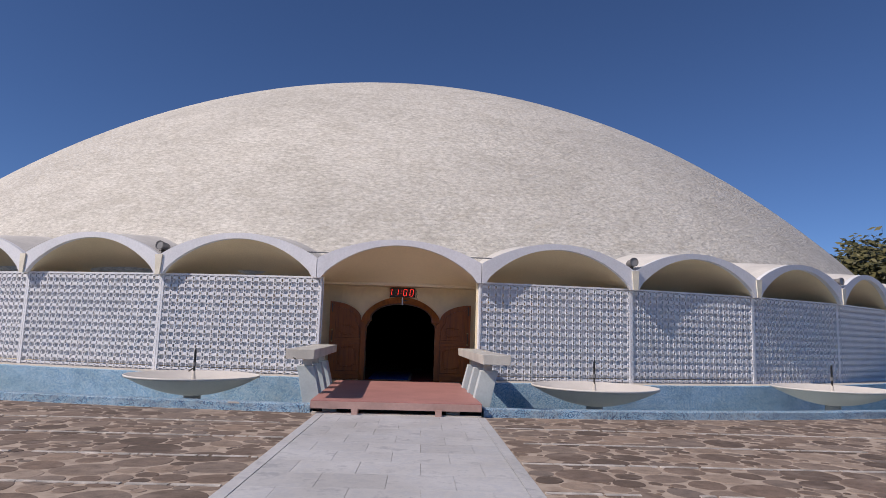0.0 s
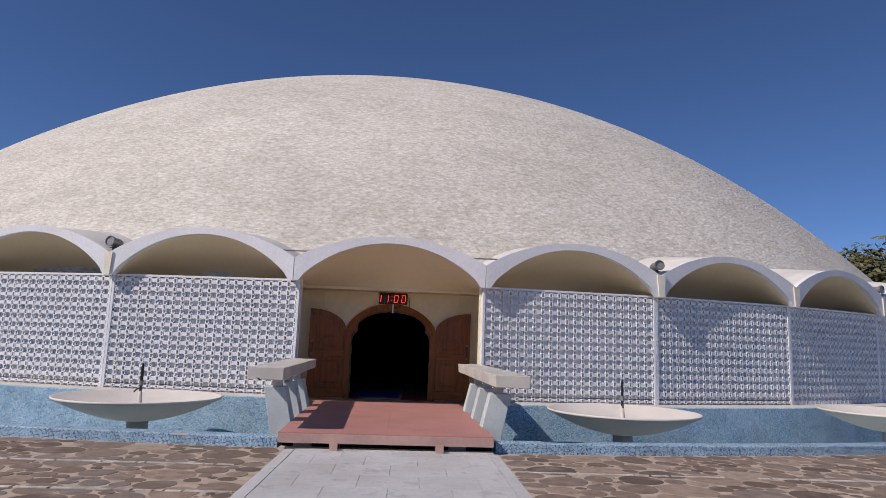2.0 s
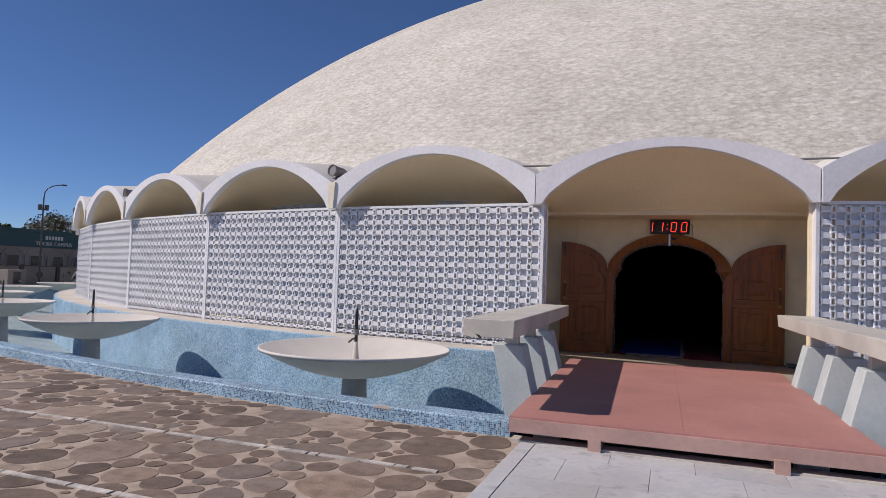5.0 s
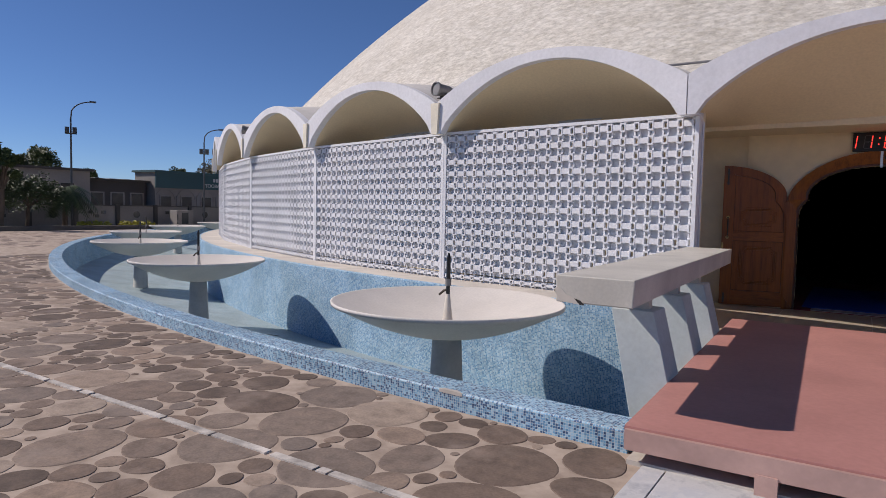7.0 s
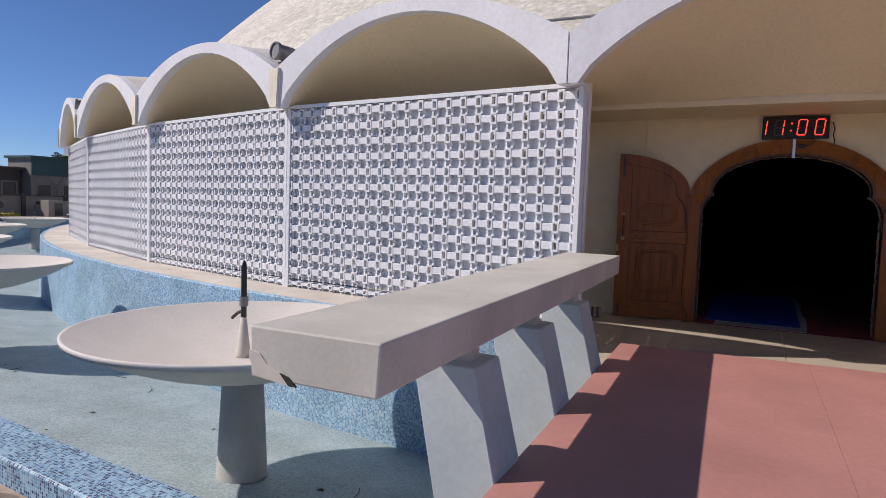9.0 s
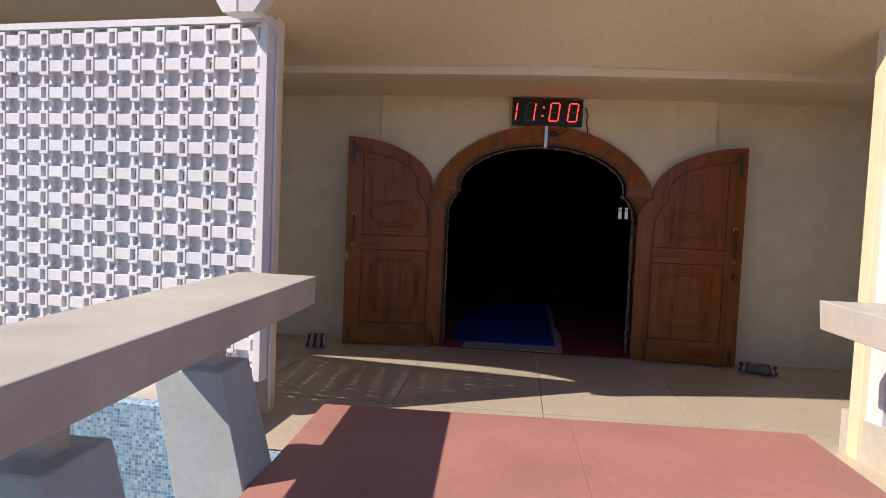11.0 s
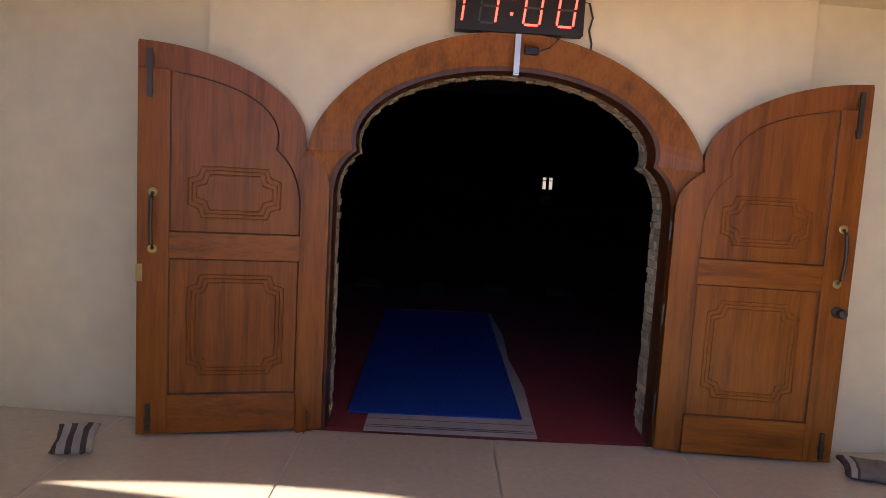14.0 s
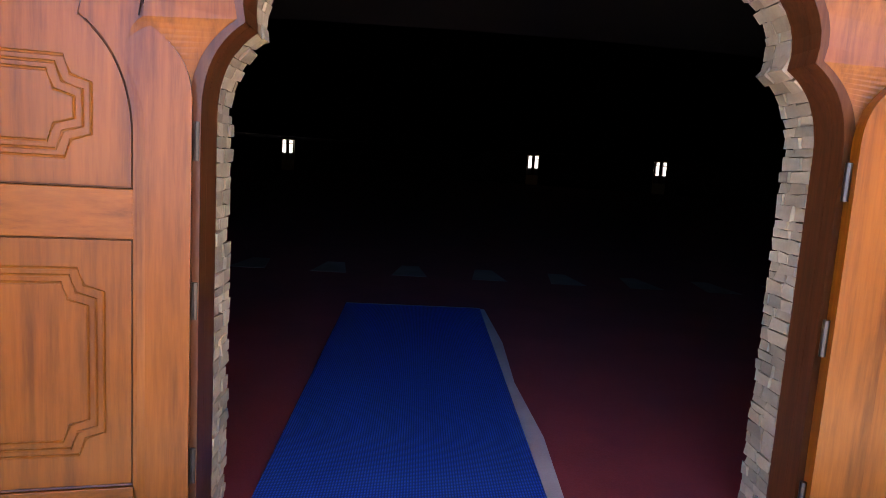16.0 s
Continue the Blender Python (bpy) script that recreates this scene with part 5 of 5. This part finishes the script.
# ---- surroundings ----
def crown(rng, clumps, leaves, size):
    """Leaves as small tilted triangles gathered in clumps (centre, radius)."""
    vv, ff = [], []
    for (c, r) in clumps:
        for _ in range(leaves):
            d = Vector((rng.gauss(0, 1), rng.gauss(0, 1), rng.gauss(0, 0.8))).normalized() * r * rng.uniform(0.45, 1.08)
            p = Vector(c) + d
            u = Vector((rng.gauss(0, 1), rng.gauss(0, 1), rng.gauss(0, 0.6))).normalized()
            w = u.orthogonal().normalized()
            s = size * rng.uniform(0.6, 1.4)
            n = len(vv)
            vv += [p - u * s, p + w * s * 0.45, p + u * s, p - w * s * 0.45]
            ff.append((n, n + 1, n + 2, n + 3))
    me = bpy.data.meshes.new("crown")
    me.from_pydata([tuple(v) for v in vv], [], ff)
    return me


def tree(x, y, height, spread, seed, mat, label, dense=90, size=0.22):
    rng = random.Random(seed)
    t = thing("tree", label, "tree", pose(x, y, 0))
    bm = bmesh.new()
    fork = height * 0.42
    tube(bm, [(0, 0, 0), (0.1, 0.05, fork * 0.5), (0.05, 0.1, fork)], height * 0.035, 10, height * 0.024)
    clumps = []
    for k in range(16):
        a = 2 * math.pi * k / 16 + rng.uniform(-0.3, 0.3)
        d = spread * rng.uniform(0.25, 0.95)
        z = height * (1.0 - 0.42 * (d / spread) ** 2) * rng.uniform(0.84, 0.98)
        e = Vector((d * math.cos(a), d * math.sin(a), z - spread * 0.12))
        mid = Vector((0.05, 0.1, fork)).lerp(e, 0.5) + Vector((0, 0, height * 0.05))
        tube(bm, [(0.05, 0.1, fork * 0.95), mid, e], height * 0.014, 6, height * 0.004)
        clumps.append((e, spread * rng.uniform(0.24, 0.40)))
    part("trunk", bm, M_TRUNK, t, "forked brown trunk")
    me = crown(rng, clumps, dense, size)
    me.materials.append(mat)
    share("crown", me, t, Matrix(), "uneven leafy crown")
    return t


def palm(x, y, height, length, seed, label):
    rng = random.Random(seed)
    t = thing("palm_tree", label, "palm tree", pose(x, y, 0))
    bm = bmesh.new()
    tube(bm, [(0, 0, 0), (0.06, 0, height * 0.5), (0.02, 0.05, height)], 0.16, 10, 0.11)
    part("trunk", bm, M_TRUNK, t)
    for k in range(22):
        a = k * 2.4 + rng.uniform(-0.2, 0.2)
        lift = rng.uniform(-0.25, 1.0)
        vv, ff = [], []
        pts = []
        for i in range(11):
            s = i / 10
            pts.append(Vector((math.cos(a) * length * s * 0.9, math.sin(a) * length * s * 0.9, height + length * (lift * s - (0.55 + 0.5 * lift) * s * s * 1.2))))
        side = Vector((-math.sin(a), math.cos(a), 0))
        for i in range(1, 11):
            for h in (0.0, 0.5):
                p = pts[i - 1].lerp(pts[i], h)
                d = (pts[i] - pts[i - 1]).normalized()
                for sgn in (-1, 1):
                    tip = p + side * sgn * length * 0.26 * math.sin(math.pi * min(1, (i + h) / 11.5)) ** 0.6 + d * 0.25 - Vector((0, 0, 0.12))
                    n = len(vv)
                    vv += [p - d * 0.05, p + d * 0.05, tip]
                    ff.append((n, n + 1, n + 2))
        for i in range(10):
            n = len(vv)
            vv += [pts[i] + side * 0.02, pts[i] - side * 0.02, pts[i + 1] - side * 0.015, pts[i + 1] + side * 0.015]
            ff.append((n, n + 1, n + 2, n + 3))
        me = bpy.data.meshes.new("frond")
        me.from_pydata([tuple(v) for v in vv], [], ff)
        me.materials.append(M_PALM)
        share("frond", me, t, Matrix())
    return t


tree(-66.6, 38.2, 6.7, 2.7, 3, M_LEAF, "broad dark green tree behind the houses", 300, 0.15)
tree(-60.5, 40.0, 4.9, 1.1, 4, M_LEAF, "slim dark tree behind the houses", 160, 0.12)
tree(-62.3, 56.3, 6.9, 3.7, 5, M_LEAFDRY, "wide thinly leaved greyish tree behind the signboard", 260, 0.14)
tree(-60.0, 49.3, 5.3, 1.9, 6, M_LEAF, "green tree behind the signboard", 220, 0.14)
tree(43, 57, 11.6, 7.2, 7, M_LEAFTAN, "yellow-green leafy tree beyond the dome", 330, 0.34)
tree(53, 61, 11.4, 6.8, 8, M_LEAFTAN, "yellow-green leafy tree beyond the dome", 330, 0.34)
tree(-37.2, 24.5, 2.8, 2.1, 9, M_PALM, "low spreading garden tree by the boundary wall", 240, 0.085)
tree(-36.6, 22.0, 2.6, 2.0, 10, M_PALM, "low spreading garden tree by the boundary wall", 240, 0.085)
tree(-35.1, 22.4, 4.6, 0.8, 12, M_LEAF, "tall narrow dark evergreen at the plaza's edge", 260, 0.09)
palm(-37.7, 26.7, 2.0, 2.0, 1, "small palm with arching fronds by the wall")
palm(-36.4, 38.2, 1.0, 1.0, 2, "young palm by the boundary wall")


def lamp_post(x, y, height, turn, label):
    p = thing("street_lamp", label, "street lamp", pose(x, y, 0, 0, 0, turn), "lamp posts round the plaza")
    bm = bmesh.new()
    tube(bm, [(0, 0, 0), (0, 0, height * 0.86)], 0.07, 10, 0.045)
    part("pole", bm, M_POLE, p)
    bm = bmesh.new()
    tube(bm, [(0, 0, height * 0.85), (0.05, 0, height * 0.92), (0.16, 0, height * 0.945), (0.3, 0, height * 0.965), (0.5, 0, height * 0.982), (0.75, 0, height * 0.995), (1.0, 0, height)], 0.038, 8, 0.03)
    part("arm", bm, M_POLE, p)
    part("lamp_head", boxes((0.95, 1.3, -0.08, 0.08, height - 0.035, height + 0.06), bevel=0.025), M_POLE, p)
    for s in (-1, 1):
        part("floodlight_box", boxes((-0.30 if s < 0 else 0.08, -0.08 if s < 0 else 0.30, -0.12, 0.12, height * 0.745, height * 0.79), bevel=0.01), M_POLE, p)
    part("crossbar", boxes((-0.3, 0.3, -0.03, 0.03, height * 0.735, height * 0.745)), M_POLE, p)
    return p


lamp_post(-38.3, 27.4, 7.2, 64, "grey lamp post with a curved arm and twin floodlights")
lamp_post(-38.6, 23.5, 12.2, 64, "tall grey lamp post at the plaza's edge")
lamp_post(-38.9, 36.7, 6.7, 64, "grey lamp post with a curved arm beside the wall")

# boundary wall with posts and pierced ornaments
WX = -40.0
bwall = thing("boundary_wall", "weathered plaster boundary wall with dark posts and ornaments", "boundary wall", pose(WX, 0, 0), kind="structure")
part("wall", boxes((-0.1, 0.1, -10, 78, 0, 1.22)), M_YARDWALL, bwall)
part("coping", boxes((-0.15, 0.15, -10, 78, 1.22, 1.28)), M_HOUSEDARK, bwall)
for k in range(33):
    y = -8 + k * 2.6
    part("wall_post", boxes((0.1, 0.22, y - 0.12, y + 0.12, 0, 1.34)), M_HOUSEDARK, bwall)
    if k % 2:
        part("ornament", lathe([(0, 0.13), (0.22, 0.13), (0.22, 0.101), (0, 0.101)], 16), M_PANE, bwall, m=pose(0, y + 1.3, 0.68, 0, 90, 0))
    else:
        bm = bmesh.new()
        for dy, dz in ((0.9, 0.82), (1.3, 0.58), (1.7, 0.82)):
            box(bm, 0.101, 0.13, y + dy - 0.13, y + dy + 0.13, dz - 0.09, dz + 0.09)
        part("ornament", bm, M_PANE, bwall)
tagged(part("road_kerb", boxes((-33.9, -33.5, -20, 80, 0, 0.22)), M_KERBSTONE), "dark kerb at the far edge of the plaza", "kerb", kind="structure")
for y0, y1 in ((26.9, 28.9), (29.4, 31.5)):
    h = thing("hedge", "low clipped yellow-green hedge", "hedge", pose(-36.5, y0, 0))
    rng = random.Random(int(y0))
    me = crown(rng, [((rng.uniform(-0.2, 0.2), k * 0.3, 0.18), 0.2) for k in range(int((y1 - y0) / 0.3))], 60, 0.09)
    me.materials.append(M_YELLOW)
    share("foliage", me, h, Matrix())
kiosk = thing("white_cabinet", "small white cabinet standing by the boundary wall", "cabinet", pose(-38.6, 34.7, 0))
part("body", boxes((-0.4, 0.4, -0.6, 0.6, 0, 1.0), bevel=0.02), M_HOUSE, kiosk)
part("cabinet_opening", boxes((0.401, 0.41, -0.25, 0.25, 0.1, 0.85)), M_PANE, kiosk)


def house(x, y0, y1, height, depth, wall_mat, label, pitch, band_mat=None, arches=False):
    h = thing("house", label, "house", pose(x, (y0 + y1) / 2, 0))
    hw = (y1 - y0) / 2
    part("wall", boxes((-depth, 0, -hw, hw, 0, height)), wall_mat, h)
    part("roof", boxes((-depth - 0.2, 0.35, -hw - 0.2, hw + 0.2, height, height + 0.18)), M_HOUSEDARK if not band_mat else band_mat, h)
    if band_mat:
        part("parapet", boxes((0.0, 0.15, -hw, hw, height - 1.35, height)), band_mat, h, "broad teal parapet band")
    n = max(2, int((y1 - y0) / pitch))
    for k in range(n):
        cy = -hw + (k + 0.5) * (y1 - y0) / n
        zt = height - (2.0 if band_mat else 0.9)
        w = part("window", boxes((0.005, 0.05, cy - 0.62, cy + 0.62, zt - 1.2, zt)), M_HOUSE, h, "pale window frame")
        part("pane", boxes((0.051, 0.06, cy - 0.5, cy + 0.5, zt - 1.1, zt - 0.1)), M_PANE, w)
        if arches:
            part("arch_band", band(arc(0, 0, 0.85, 180, 0, 14), arc(0, 0, 1.0, 180, 0, 14), -0.06, 0.0), M_HOUSE, h, "pale blind arch", pose(0.0, cy, zt - 0.35, 0, 0, 90))
            part("pilaster", boxes((0.0, 0.1, cy - 1.06, cy - 0.9, 0, zt + 0.0)), M_HOUSE, h)
    return h


house(-52, 18, 35.7, 3.85, 3, M_HOUSE, "two-storey weathered grey plaster house", 3.2)
house(-53, 35.9, 41.1, 3.2, 3, M_HOUSEDARK, "low plaster house with a ragged roof edge, shade in its dark colour", 1.5)
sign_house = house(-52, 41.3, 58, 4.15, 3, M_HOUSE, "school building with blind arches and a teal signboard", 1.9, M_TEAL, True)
house(-58, -16, 16, 4.4, 4, M_HOUSEDARK, "long weathered plaster house behind the wall, shade in its colour", 3.4)
awning = thing("roof_sheets", "loose pale corrugated roof sheets on the low house", "roof sheets", pose(-52.8, 36.3, 3.25))
for k in range(4):
    part("sheet", boxes((-0.5, 0.4, k * 1.2, k * 1.2 + 0.7, 0.13, 0.16)), M_SIGN, awning)
curve = bpy.data.curves.new("sign_words", "FONT")
curve.body, curve.size, curve.extrude, curve.align_x = "TOOBA CAMPUS", 0.47, 0.02, "CENTER"
words = new("sign_words", curve)
words.matrix_basis = pose(0.19, -1.6, 3.0, 90, 0, 90)
words.data.materials.append(M_SIGN)
words.parent = sign_house
bm = bmesh.new()
for k in range(6):
    box(bm, 0.152, 0.18, -2.45 + k * 0.3, -2.24 + k * 0.3, 3.52, 3.84)
part("sign_bars", bm, M_SIGN, sign_house, "unreadable upper line of the signboard")

# ---- near screens, block by block ----
for k in NEAR_BAYS:
    s = thing("screen_panel", SCREEN_LABEL, "screen", at_ring(R_SCREEN, STEP * k), GROUP)
    beside = -k if abs(k) == 1 else 0
    if beside:
        part("screen_frame", frame_bm(beside), M_WHITE, s)
    else:
        share("screen_frame", FRAME_MESH, s, Matrix())
    pitch = (W_SCREEN + EXTRA[beside]) / COLS
    start = -W_SCREEN / 2 - (EXTRA[-1] if beside < 0 else 0)
    wide = Matrix.Diagonal((pitch / CELL, 1, 1, 1))
    for i in range(COLS):
        for j in range(12):
            share("block", BLOCK, s, pose(start + pitch * (i + 0.5), 0, Z1 - PH * (j + 0.5)) @ wide)
        low = new("block", BLOCK)
        low.parent = s
        low.matrix_basis = pose(start + pitch * (i + 0.5), 0, Z0 + PH * 0.25) @ wide @ Matrix.Diagonal((1, 1, 0.5, 1))
